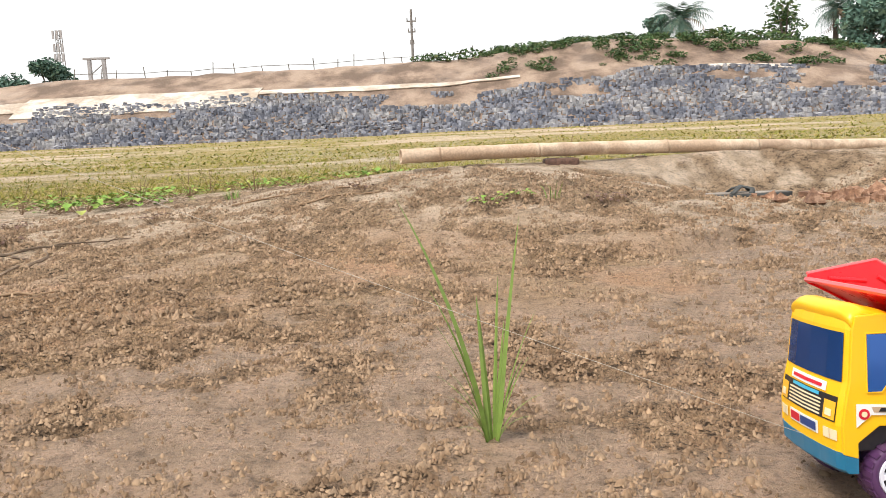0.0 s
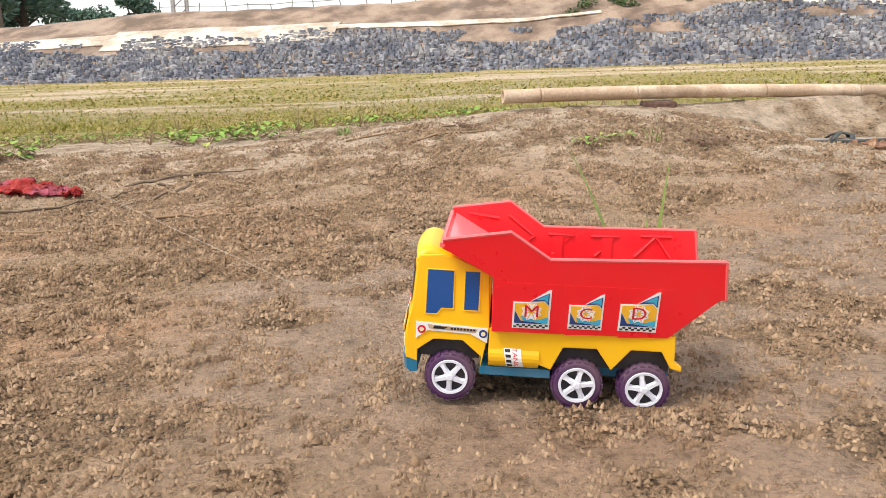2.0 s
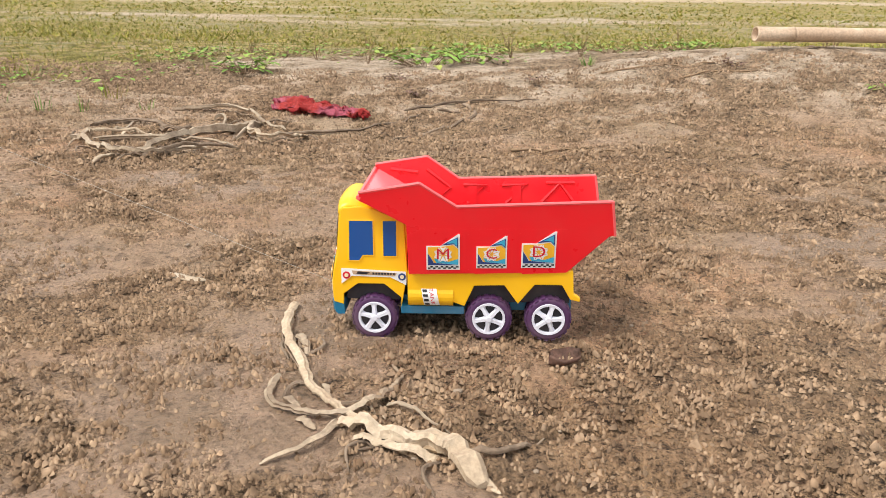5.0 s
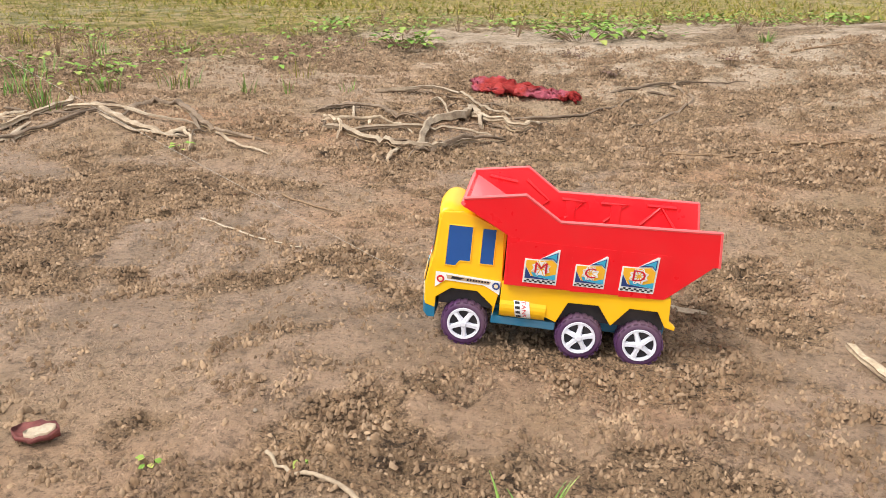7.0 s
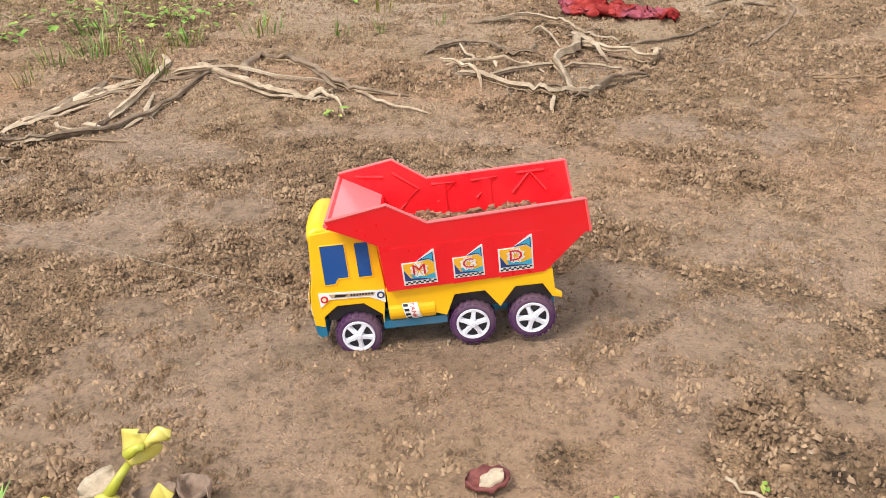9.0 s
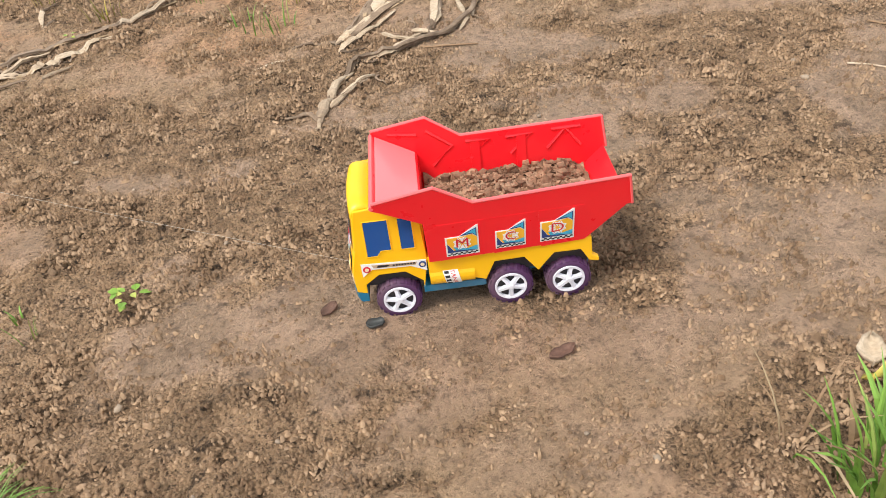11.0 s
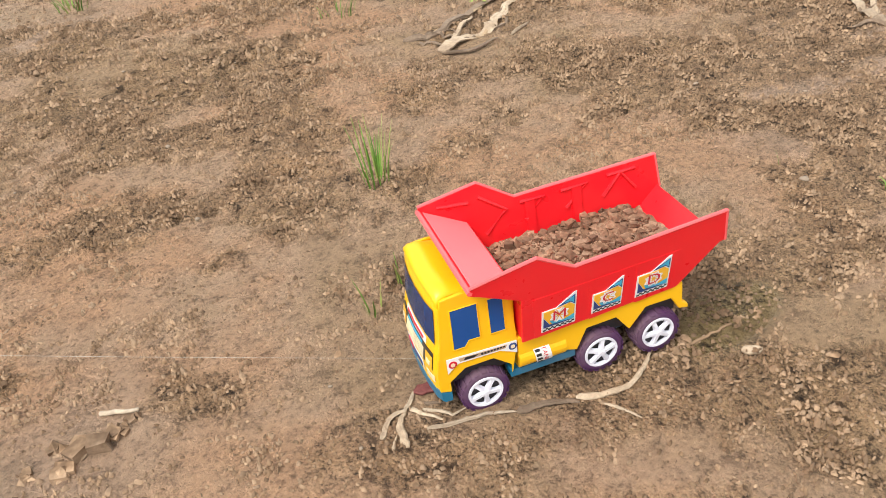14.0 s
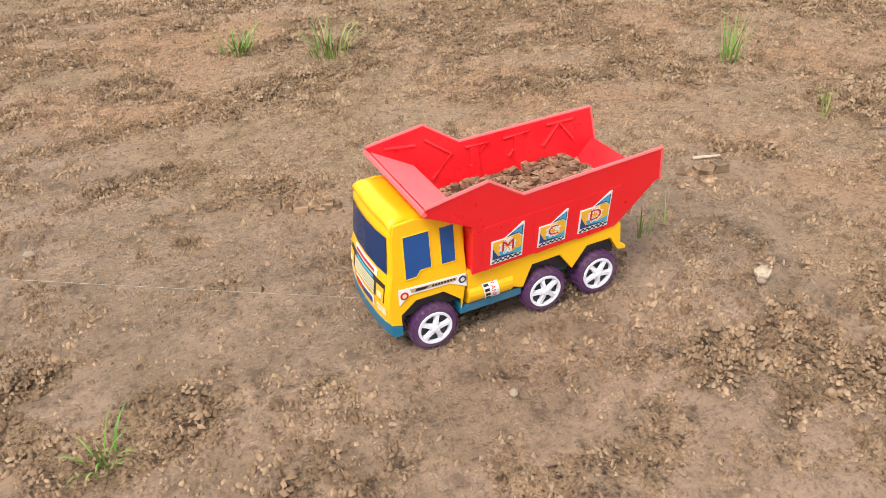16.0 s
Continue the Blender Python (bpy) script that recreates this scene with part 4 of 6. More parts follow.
# ---- plants ----
def blade(verts, faces, base, lean, length, width, bend, segs=4):
    """One grass blade: a tapering ribbon, folded along its middle, that bends over."""
    a = lean
    d = Vector((math.cos(a), math.sin(a), 0))
    side = Vector((-math.sin(a), math.cos(a), 0))
    p, up = Vector(base), 1.0
    k = len(verts)
    tilt = 0.12 + 0.2 * bend
    for s in range(segs + 1):
        u = s / segs
        w = width * (1 - u) ** 0.7 * (0.75 + 0.5 * min(u * 4, 1)) * 0.5 + 0.0002
        verts.extend([tuple(p + side * w), tuple(p - d * w * 0.5), tuple(p - side * w)])
        ang = tilt + bend * u * 1.5
        p = p + (d * math.sin(ang) + Vector((0, 0, 1)) * math.cos(ang)) * (length / segs)
    for s in range(segs):
        q = k + 3 * s
        faces.extend([(q, q + 1, q + 4, q + 3), (q + 1, q + 2, q + 5, q + 4)])


def tuft(name, label, x, y, count, length, width, spread, bend, mat=None, seed=0, dry=0.0, category="grass"):
    """A tuft of grass on the ground: one mesh of green blades, and one of dry ones if it has them."""
    rng = random.Random(seed)
    z = gz(x, y)
    root = new(name)
    root.location = (x, y, z - 0.002)
    for part_name, n, m in (("blade_mass", int(count * (1 - dry)), mat or BLADE), ("dry_blade_mass", int(count * dry), DRY_STALK)):
        if n < 1:
            continue
        v, f = [], []
        for _ in range(n):
            a = rng.random() * math.tau
            r = spread * math.sqrt(rng.random())
            blade(v, f, (r * math.cos(a), r * math.sin(a), 0), a + rng.uniform(-0.6, 0.6), length * rng.uniform(0.45, 1.1), width * rng.uniform(0.6, 1.2), bend * rng.uniform(0.3, 1.3))
        tagged(from_lists(part_name, v, f, m, root), kind="stuff")
    return tagged(root, label, category)


def leaf_sprig(name, label, x, y, leaves, size, spread, mat, seed, category="weed"):
    """A low leafy weed: short stems with rounded folded leaves."""
    rng = random.Random(seed)
    root = new(name)
    root.location = (x, y, gz(x, y) - 0.001)
    v, f, bm = [], [], bmesh.new()
    for _ in range(leaves):
        a = rng.random() * math.tau
        r = spread * math.sqrt(rng.random())
        h = size * rng.uniform(0.3, 1.6)
        c = Vector((r * math.cos(a), r * math.sin(a), h))
        tube(bm, [(c.x * 0.5, c.y * 0.5, 0), tuple(c)], [0.0015, 0.0008], 4)
        d = Vector((math.cos(a), math.sin(a), rng.uniform(-0.2, 0.6))).normalized()
        s = d.cross(Vector((0, 0, 1))).normalized()
        L, W = size * rng.uniform(0.7, 1.3), size * rng.uniform(0.3, 0.55)
        k = len(v)
        rows = [(0, 0.15), (0.3, 1.0), (0.65, 0.85), (1.0, 0.1)]
        for u, w in rows:
            p = c + d * (L * u) - Vector((0, 0, 1)) * (L * 0.25 * u * u)
            v.extend([tuple(p + s * W * w + Vector((0, 0, W * 0.25 * w))), tuple(p), tuple(p - s * W * w + Vector((0, 0, W * 0.25 * w)))])
        for i in range(3):
            q = k + 3 * i
            f.extend([(q, q + 1, q + 4, q + 3), (q + 1, q + 2, q + 5, q + 4)])
    tagged(part("stalk_mass", bm, DRY_STALK, root), kind="stuff")
    tagged(from_lists("leaf_mass", v, f, mat, root), kind="stuff")
    return tagged(root, label, category)


# ---- sticks and roots ----
def stick_points(pts, lift, rng, wobble=0.006, per=5):
    out = []
    for (x0, y0), (x1, y1) in zip(pts, pts[1:]):
        for k in range(per):
            u = k / per
            out.append((x0 + (x1 - x0) * u + rng.uniform(-wobble, wobble), y0 + (y1 - y0) * u + rng.uniform(-wobble, wobble)))
    out.append(pts[-1])
    return [(x, y, gz(x, y) + lift + rng.uniform(0, lift * 0.4)) for x, y in out]


def stick(name, label, pts, r0, r1, mat=None, seed=0, lift=None, flat=0.75, parent=None, category="stick", wobble=None):
    wobble = min(0.006, 0.9 * max(r0, r1)) if wobble is None else wobble
    rng = random.Random(seed)
    path = stick_points(pts, (lift if lift is not None else max(r0, r1) * 0.6), rng, wobble)
    n = len(path)
    random.seed(seed)
    bm = bmesh.new()
    tube(bm, path, [(r0 + (r1 - r0) * i / (n - 1)) * rng.uniform(0.88, 1.1) for i in range(n)], 8, flat, 0.22)
    ob = part(name, bm, mat or ROOT, parent, "" if parent else label, True)
    return ob if parent else tagged(ob, label, category)


# ================= embankment =================
def build_embankment():
    bank = new("stone_pitching")
    tagged(bank, "sloping embankment faced with blue-grey rubble stones", kind="structure")
    rng = random.Random(21)
    meshes = []
    for k in range(6):
        v, f = [], []
        lump(v, f, (0, 0, 0), 1.0, rng, True)
        me = bpy.data.meshes.new("stone")
        me.from_pydata(v, [], f)
        me.materials.append(STONE)
        meshes.append(me)
    rest_v, rest_f, near = [], [], []
    rows = 34
    for i in range(rows):
        u = i / (rows - 1)
        y = BASE_Y - 0.3 + (SLOPE_Y - BASE_Y + 0.4) * u
        x = -34 + rng.random() * 0.2
        while x < 30:
            s = rng.uniform(0.07, 0.135) if rng.random() < 0.9 else rng.uniform(0.05, 0.07)
            x += s * rng.uniform(1.6, 2.15)
            top = 0.90 + 0.26 * (float(fractal(x, 3.0, 0.33, 131, 4)) - 0.5) * 2 + (0.12 if x > 4 else 0)
            bare = float(fractal(x * 0.5, y, 0.8, 141, 3))
            if u > top or (u > 0.55 and bare > 0.60):
                continue
            yy = y + rng.uniform(-0.07, 0.07)
            at = (x, yy, gz(x, yy) + s * 0.25)
            if -9.0 < x < -1.5 and 0.08 < u < 0.62 and len(near) < 300 and rng.random() < 0.8:
                near.append((at, s))
            else:
                lump(rest_v, rest_f, at, s, rng, True)
    for at, s in near:
        ob = new("stone", meshes[rng.randrange(6)])
        ob.parent = bank
        ob.location = at
        ob.rotation_euler = (rng.uniform(-0.4, 0.4), rng.uniform(-0.4, 0.4), rng.random() * 6.3)
        ob.scale = (s * rng.uniform(0.8, 1.3), s * rng.uniform(0.7, 1.0), s * rng.uniform(0.6, 0.9))
    tagged(from_lists("stones", rest_v, rest_f, STONE, bank), kind="stuff")


def build_sheet():
    """The pale filter sheet that shows above the stones, in torn lengths."""
    for x0, x1, lo, hi in ((-34, -15.5, 0.80, 1.12), (-15.5, -9.9, 0.66, 1.24), (-10.0, -6.9, 0.72, 1.24), (-6.9, -0.8, 0.95, 1.13), (-0.8, 2.6, 0.96, 1.08), (9.6, 10.8, 0.97, 1.15), (11.4, 12.6, 0.97, 1.15)):
        bm = bmesh.new()
        n = max(6, int((x1 - x0) / 0.4))
        rows = []
        for k in range(n + 1):
            x = x0 + (x1 - x0) * k / n
            a = lo + 0.12 * (float(fractal(x, 0, 0.8, 151)) - 0.5)
            b = hi + 0.10 * (float(fractal(x, 9, 0.7, 161)) - 0.5)
            ring = []
            for u in (a, (a + b) / 2, b):
                y = BASE_Y + (SLOPE_Y - BASE_Y) * u
                ring.append((x, y, gz(x, y) + 0.05))
            ring += [(px, py + 0.02, pz - 0.03) for px, py, pz in ring[::-1]]
            rows.append(ring)
        loft(bm, rows)
        tagged(part("filter_sheet", bm, SHEET), "pale filter sheet lying along the embankment", "sheet", "filter sheets")


build_embankment()
build_sheet()


# ---- far things on the embankment and beyond it ----
def polar(az, dist, cam_x=-0.5, cam_y=-0.7):
    a = radians(az)
    return cam_x + dist * math.sin(a), cam_y + dist * math.cos(a)


def leaf_cloud(v, f, centre, radii, count, size, rng):
    for _ in range(count):
        while True:
            p = Vector((rng.uniform(-1, 1), rng.uniform(-1, 1), rng.uniform(-1, 1)))
            if 0.3 < p.length < 1:
                break
        c = Vector(centre) + Vector((p.x * radii[0], p.y * radii[1], p.z * radii[2]))
        d = Vector((rng.gauss(0, 1), rng.gauss(0, 1), rng.gauss(0, 0.6))).normalized()
        e = d.cross(Vector((rng.gauss(0, 1), rng.gauss(0, 1), rng.gauss(0, 1)))).normalized()
        s = size * rng.uniform(0.5, 1.3)
        k = len(v)
        v.extend([tuple(c - d * s), tuple(c + e * s * 0.45), tuple(c + d * s), tuple(c - e * s * 0.45)])
        f.append((k, k + 1, k + 2, k + 3))


def tree(label, az, dist, height, crown, seed, clumps=14, leaves=170, size=0.22, mat=None, low=0.35):
    rng = random.Random(seed)
    x, y = polar(az, dist)
    root = new("tree")
    root.location = (x, y, gz(x, y) - 0.05)
    random.seed(seed)
    bm = bmesh.new()
    tube(bm, [(0, 0, 0), (0.1, 0, height * 0.3), (0.05, 0.1, height * 0.6)], [height * 0.035, height * 0.026, height * 0.014], 8, 1, 0.2)
    v, f = [], []
    for k in range(clumps):
        a = rng.random() * math.tau
        h = height * rng.uniform(low, 0.93)
        out = crown * rng.uniform(0.15, 0.8) * (1.0 - 0.5 * max(0, (h / height - 0.6) / 0.4))
        c = (out * math.cos(a), out * math.sin(a), h)
        tube(bm, [(0, 0, h * 0.55), (c[0] * 0.5, c[1] * 0.5, h * 0.75), c], [height * 0.012, height * 0.008, height * 0.003], 5)
        r = crown * rng.uniform(0.28, 0.45)
        leaf_cloud(v, f, c, (r, r, r * 0.75), leaves, size, rng)
    part("trunk", bm, TRUNK, root)
    from_lists("crown", v, f, mat or FOLIAGE, root)
    return tagged(root, label, "tree")


def palm(label, az, dist, height, reach, seed, dry=0.2):
    rng = random.Random(seed)
    x, y = polar(az, dist)
    root = new("palm_tree")
    root.location = (x, y, gz(x, y) - 0.05)
    bm = bmesh.new()
    tube(bm, [(0, 0, 0), (0.05, 0, height * 0.5), (0, 0, height)], [0.28, 0.22, 0.2], 8, 1, 0.2)
    part("trunk", bm, TRUNK, root)
    for name, n, mat, drop in (("fronds", int(64 * (1 - dry)), FROND, 0.0), ("dry_fronds", int(64 * dry), DRY_STALK, 1.1)):
        v, f = [], []
        for _ in range(n):
            a = rng.random() * math.tau
            rise = rng.uniform(-0.5, 1.3) - drop
            d = Vector((math.cos(a), math.sin(a), 0))
            side = Vector((-math.sin(a), math.cos(a), 0))
            p = Vector((0, 0, height))
            L = reach * rng.uniform(0.8, 1.1)
            for s in range(14):
                u = s / 13
                ang = rise - 1.5 * u
                q = p + (d * math.cos(ang) + Vector((0, 0, 1)) * math.sin(ang)) * (L / 13)
                w = L * 0.26 * math.sin(math.pi * (0.15 + 0.8 * u))
                for sg in (-1, 1):
                    k = len(v)
                    tip = q + side * (sg * w) - Vector((0, 0, w * 0.5)) + (q - p) * 1.5
                    v.extend([tuple(p), tuple(p + (q - p) * 0.6), tuple(tip)])
                    f.append((k, k + 1, k + 2))
                p = q
        from_lists(name, v, f, mat, root)
    return tagged(root, label, "palm tree")


palm("tall palm with a shaggy drooping crown", 17.4, 66, 5.6, 2.7, 1, 0.12)
tree("dark bushy tree beside the palm", 15.9, 68, 6.6, 1.8, 2, 14, 190, 0.22, None, 0.45)
tree("airy pale green tree on the ridge", 23.9, 66, 6.4, 2.4, 3, 16, 80, 0.2, SHRUB, 0.4)
palm("palm with stiff fronds among trees", 26.9, 62, 5.0, 1.8, 4, 0.1)
tree("broad dark green tree behind the ridge", 28.9, 60, 5.4, 2.6, 5, 20, 200, 0.22, None, 0.3)
tree("broad dark green tree behind the ridge", 32.6, 60, 6.0, 3.2, 6, 20, 200, 0.22, None, 0.3)
tree("small dark tree on the ridge", 20.3, 64, 4.4, 1.0, 7, 8, 90, 0.16)
tree("round dark tree near the mast", -26.0, 60, 4.1, 1.8, 8, 14, 190, 0.18, None, 0.5)
tree("low dark bushes behind the crest", -28.0, 62, 3.3, 1.9, 9, 10, 140, 0.18, None, 0.5)
tree("low dark bushes behind the crest", -30.0, 66, 3.4, 1.6, 10, 10, 140, 0.18, None, 0.5)
tree("large dense tree with dark foliage", -36.6, 50, 8.6, 3.4, 11, 24, 260, 0.25, None, 0.22)
tree("large dense tree with dark foliage", -32.6, 52, 7.6, 2.9, 12, 22, 260, 0.25, None, 0.2)
tree("large dense tree with dark foliage", -41.0, 50, 8.0, 3.6, 13, 22, 240, 0.25, None, 0.25)
palm("palm with brown hanging fronds before the trees", -34.0, 47, 5.6, 2.4, 14, 0.6)


def build_poles():
    for az, dist, h in ((-1.5, 62, 6.9),):
        x, y = polar(az, dist)
        root = new("utility_pole")
        root.location = (x, y, gz(x, y) - 0.1)
        bm = bmesh.new()
        tube(bm, [(0, 0, 0), (0, 0, h)], [0.12, 0.09], 8)
        part("post", bm, POST, root)
        for z, w in ((h - 0.9, 0.75), (h - 1.7, 0.6), (h - 2.6, 0.35)):
            bm = bmesh.new()
            box(bm, -w / 2, w / 2, -0.05, 0.05, z - 0.05, z + 0.05)
            for q in (-w / 2 + 0.05, w / 2 - 0.05):
                tube(bm, [(q, 0, z), (q, 0, z + 0.28)], [0.05, 0.03], 6)
            part("crossarm", bm, POST, root)
        tagged(root, "grey utility pole with crossarms on the ridge", "utility pole")
    x, y = polar(-25.1, 110)
    root = new("lattice_mast")
    root.location = (x, y, gz(x, y) - 0.1)
    h = 13.0
    bm = bmesh.new()
    for sx, sy in ((-1, -1), (1, -1), (1, 1), (-1, 1)):
        tube(bm, [(sx * 0.5, sy * 0.5, 0), (sx * 0.25, sy * 0.25, h)], 0.05, 5)
    for k in range(14):
        z0, z1 = h * k / 14, h * (k + 1) / 14
        w = 0.5 - 0.25 * k / 14
        tube(bm, [(-w, -w, z0), (w, -w, z1)], 0.035, 4)
        tube(bm, [(w, -w, z0), (-w, -w, z1)], 0.035, 4)
    part("lattice", bm, POST, root)
    for z in (h - 0.6, h - 2.2, h - 3.4):
        bm = bmesh.new()
        for q in (-0.5, 0, 0.5):
            box(bm, q - 0.12, q + 0.12, -0.5, -0.35, z - 0.5, z + 0.5)
        part("antenna_panel", bm, CONCRETE, root)
    tagged(root, "grey lattice mast with antenna panels far off", "mast")
    x, y = polar(-23.0, 50)
    root = new("frame_structure")
    root.location = (x, y, gz(x, y) - 0.1)
    for q in (-0.42, 0.42):
        bm = bmesh.new()
        box(bm, q - 0.10, q + 0.10, -0.1, 0.1, 0, 2.7, 0.02)
        part("concrete_post", bm, CONCRETE, root)
    bm = bmesh.new()
    box(bm, -0.75, 0.75, -0.12, 0.12, 2.7, 2.82, 0.02)
    part("top_beam", bm, CONCRETE, root)
    for z in (1.2, 1.9):
        bm = bmesh.new()
        tube(bm, [(-0.32, 0, z), (0.32, 0, z + 0.5)], 0.03, 5)
        part("brace", bm, POST, root)
    tagged(root, "pale concrete two-post frame on the embankment", "frame")
    rng = random.Random(5)
    fence = new("crest_fence")
    x0 = -15.0
    fence.location = (x0, CREST_Y + 0.6, gz(x0, CREST_Y + 0.6))
    prev = None
    for k in range(18):
        x, y = x0 + k * 0.95 + rng.uniform(-0.2, 0.2), CREST_Y + 0.6
        z = gz(x, y)
        bm = bmesh.new()
        h = rng.uniform(0.2, 0.5)
        q = Vector((x - x0, 0, z - fence.location.z))
        tube(bm, [tuple(q - Vector((0, 0, 0.1))), tuple(q + Vector((rng.uniform(-0.08, 0.08), 0, h)))], 0.02, 5)
        part("post", bm, POST, fence)
        top = q + Vector((0, 0, min(h, 0.22)))
        if prev is not None:
            bm = bmesh.new()
            tube(bm, [tuple(prev), tuple(top)], 0.012, 4)
            part("rail", bm, POST, fence)
        prev = top
    tagged(fence, "thin stick fence along the embankment crest", "fence")


build_poles()


def build_shrubs():
    rng = random.Random(33)
    spots = []
    for _ in range(260):
        x = rng.uniform(1.5, 19)
        y = CREST_Y + rng.uniform(-2.2, 2.5)
        if fractal(x, y, 0.5, 171, 3) > 0.36:
            spots.append((x, y, rng.uniform(0.12, 0.34)))
    for x, y, s in [(11.5, 32.5, 0.6), (12.2, 32.8, 0.65), (13, 32.6, 0.6), (10.8, 32.3, 0.5), (13.8, 32.9, 0.5), (7.0, 29.9, 0.42), (7.6, 29.9, 0.4), (8.2, 29.9, 0.36), (9.6, 30.2, 0.36), (0.9, 30.4, 0.45), (-0.6, 30.7, 0.35), (-1.1, 30.9, 0.3), (-0.1, 30.6, 0.4)]:
        spots.append((x, y, s))
    base = []
    for k in range(5):
        v, f = [], []
        leaf_cloud(v, f, (0, 0, 0.45), (1.15, 1.15, 0.6), 130, 0.22, rng)
        me = bpy.data.meshes.new("leaves")
        me.from_pydata(v, [], f)
        me.materials.append(SHRUB)
        base.append(me)
    for x, y, s in spots:
        ob = new("shrub", base[rng.randrange(5)])
        ob.location = (x, y, gz(x, y) - 0.02)
        ob.scale = (s * rng.uniform(0.9, 1.4), s, s * rng.uniform(0.7, 1.1))
        ob.rotation_euler = (0, 0, rng.random() * 6.3)
        tagged(ob, "low green shrub on the earth bank", "shrub", "shrubs on the bank")


build_shrubs()


def build_meadow():
    rng = np.random.RandomState(8)
    v, f = [], []

    def scatter(n, x0, x1, y0, y1, h, w):
        px, py = rng.uniform(x0, x1, n), y0 + (y1 - y0) * rng.rand(n) ** 1.5
        keep = rng.rand(n) < meadow_mask(px, py) * (0.25 + 1.1 * fractal(px, py, 1.5, 181, 3))
        px, py = px[keep], py[keep]
        for x, y, z in zip(px, py, ground_z(px, py)):
            for _ in range(2):
                a = rng.rand() * math.tau
                hh = h * rng.uniform(0.4, 1.3)
                dx, dy = math.cos(a) * w, math.sin(a) * w
                lx, ly = rng.uniform(-1.6, 1.6, 2) * hh
                k = len(v)
                v.extend([(x - dx, y - dy, z - 0.01), (x + dx, y + dy, z - 0.01), (x + lx, y + ly, z + hh)])
                f.append((k, k + 1, k + 2))

    scatter(20000, -6.5, 4.5, 1.3, 6.5, 0.026, 0.004)
    scatter(22000, -14, 10, 4.0, 14, 0.026, 0.010)
    scatter(9000, -24, 20, 10, 25, 0.03, 0.03)
    tagged(from_lists("meadow_grass", v, f, MEADOW), "short yellow-green grass of the meadow strip", "grass", kind="stuff")
    r = random.Random(17)
    for k in range(46):
        x = r.uniform(-5.2, -0.6)
        y = float(meadow_edge(x)) + r.uniform(-0.15, 0.8)
        leaf_sprig("creeping_weed", "low green creeping weed at the meadow edge", x, y, r.randrange(18, 40), r.uniform(0.018, 0.032), r.uniform(0.10, 0.24), WEED, 400 + k)
    for k in range(26):
        x = r.uniform(-5.0, -2.9)
        y = float(meadow_edge(x)) + r.uniform(-0.9, 0.6)
        tuft("grass_tuft", "sparse yellow-green grass tuft", x, y, 16, 0.075, 0.003, 0.05, 0.5, MEADOW if k % 2 else BLADE, 500 + k, 0.2)
    for k in range(18):
        x = r.uniform(-4.2, 1.5)
        y = float(meadow_edge(x)) + r.uniform(-0.6, 1.0)
        z = gz(x, y)
        plant = new("dry_weed")
        plant.location = (x, y, z)
        for _ in range(5):
            bm = bmesh.new()
            dx, dy, h = r.uniform(-0.05, 0.05), r.uniform(-0.03, 0.03), r.uniform(0.05, 0.15)
            tube(bm, [(0, 0, -0.01), (dx * 0.5, dy, h * 0.6), (dx, dy, h)], [0.0022, 0.0014, 0.0006], 4)
            part("stalk", bm, DRY_STALK, plant)
        tagged(plant, "thin dry brown weed stalks", "weed", "dry weeds")


build_meadow()


# ================= things on the mud flat =================
def build_bamboo():
    a, b = Vector((-0.655, 2.60, 0.256)), Vector((3.1, 3.54, 0.185))
    d = (b - a).normalized()
    L = (b - a).length
    pole = new("bamboo_pole")
    rng = random.Random(3)
    nodes = [0.0, 0.17, 0.62, 1.25, 1.73, 2.02, 2.5, 3.0, 3.45, L]
    side = d.cross(Vector((0, 0, 1))).normalized()
    up = side.cross(d)

    def ring(s, r):
        p = a + d * s + Vector((0, 0, 0.012 * math.sin(s * 1.7)))
        return [p + (side * math.cos(math.tau * k / 16) + up * math.sin(math.tau * k / 16)) * r for k in range(16)]

    for s0, s1 in zip(nodes, nodes[1:]):
        bm = bmesh.new()
        r = 0.031 - 0.0006 * s0
        rows = [ring(s0, r * 1.04), ring(s0 + 0.012, r * 0.99), ring((s0 + s1) / 2, r * 0.985), ring(s1 - 0.012, r), ring(s1 - 0.002, r * 1.07)]
        if s0 == 0.0:
            rows = [ring(0.05, r * 0.8), ring(0.0, r * 0.82), ring(0.0, r * 1.02)] + rows[1:]
        loft(bm, rows)
        part("bamboo_segment", bm, BAMBOO, pole, "", True)
    tagged(pole, "weathered pale bamboo pole lying on the sandy rise", "bamboo pole")
    bm = bmesh.new()
    p = a + d * 0.72
    box(bm, p.x - 0.07, p.x + 0.08, p.y - 0.06, p.y + 0.06, gz(p.x, p.y) - 0.02, p.z - 0.028, 0.012)
    bmesh.ops.triangulate(bm, faces=bm.faces[:])
    tagged(part("dark_clod", bm, BARK), "dark lump of earth propping the bamboo pole", "clod")


build_bamboo()


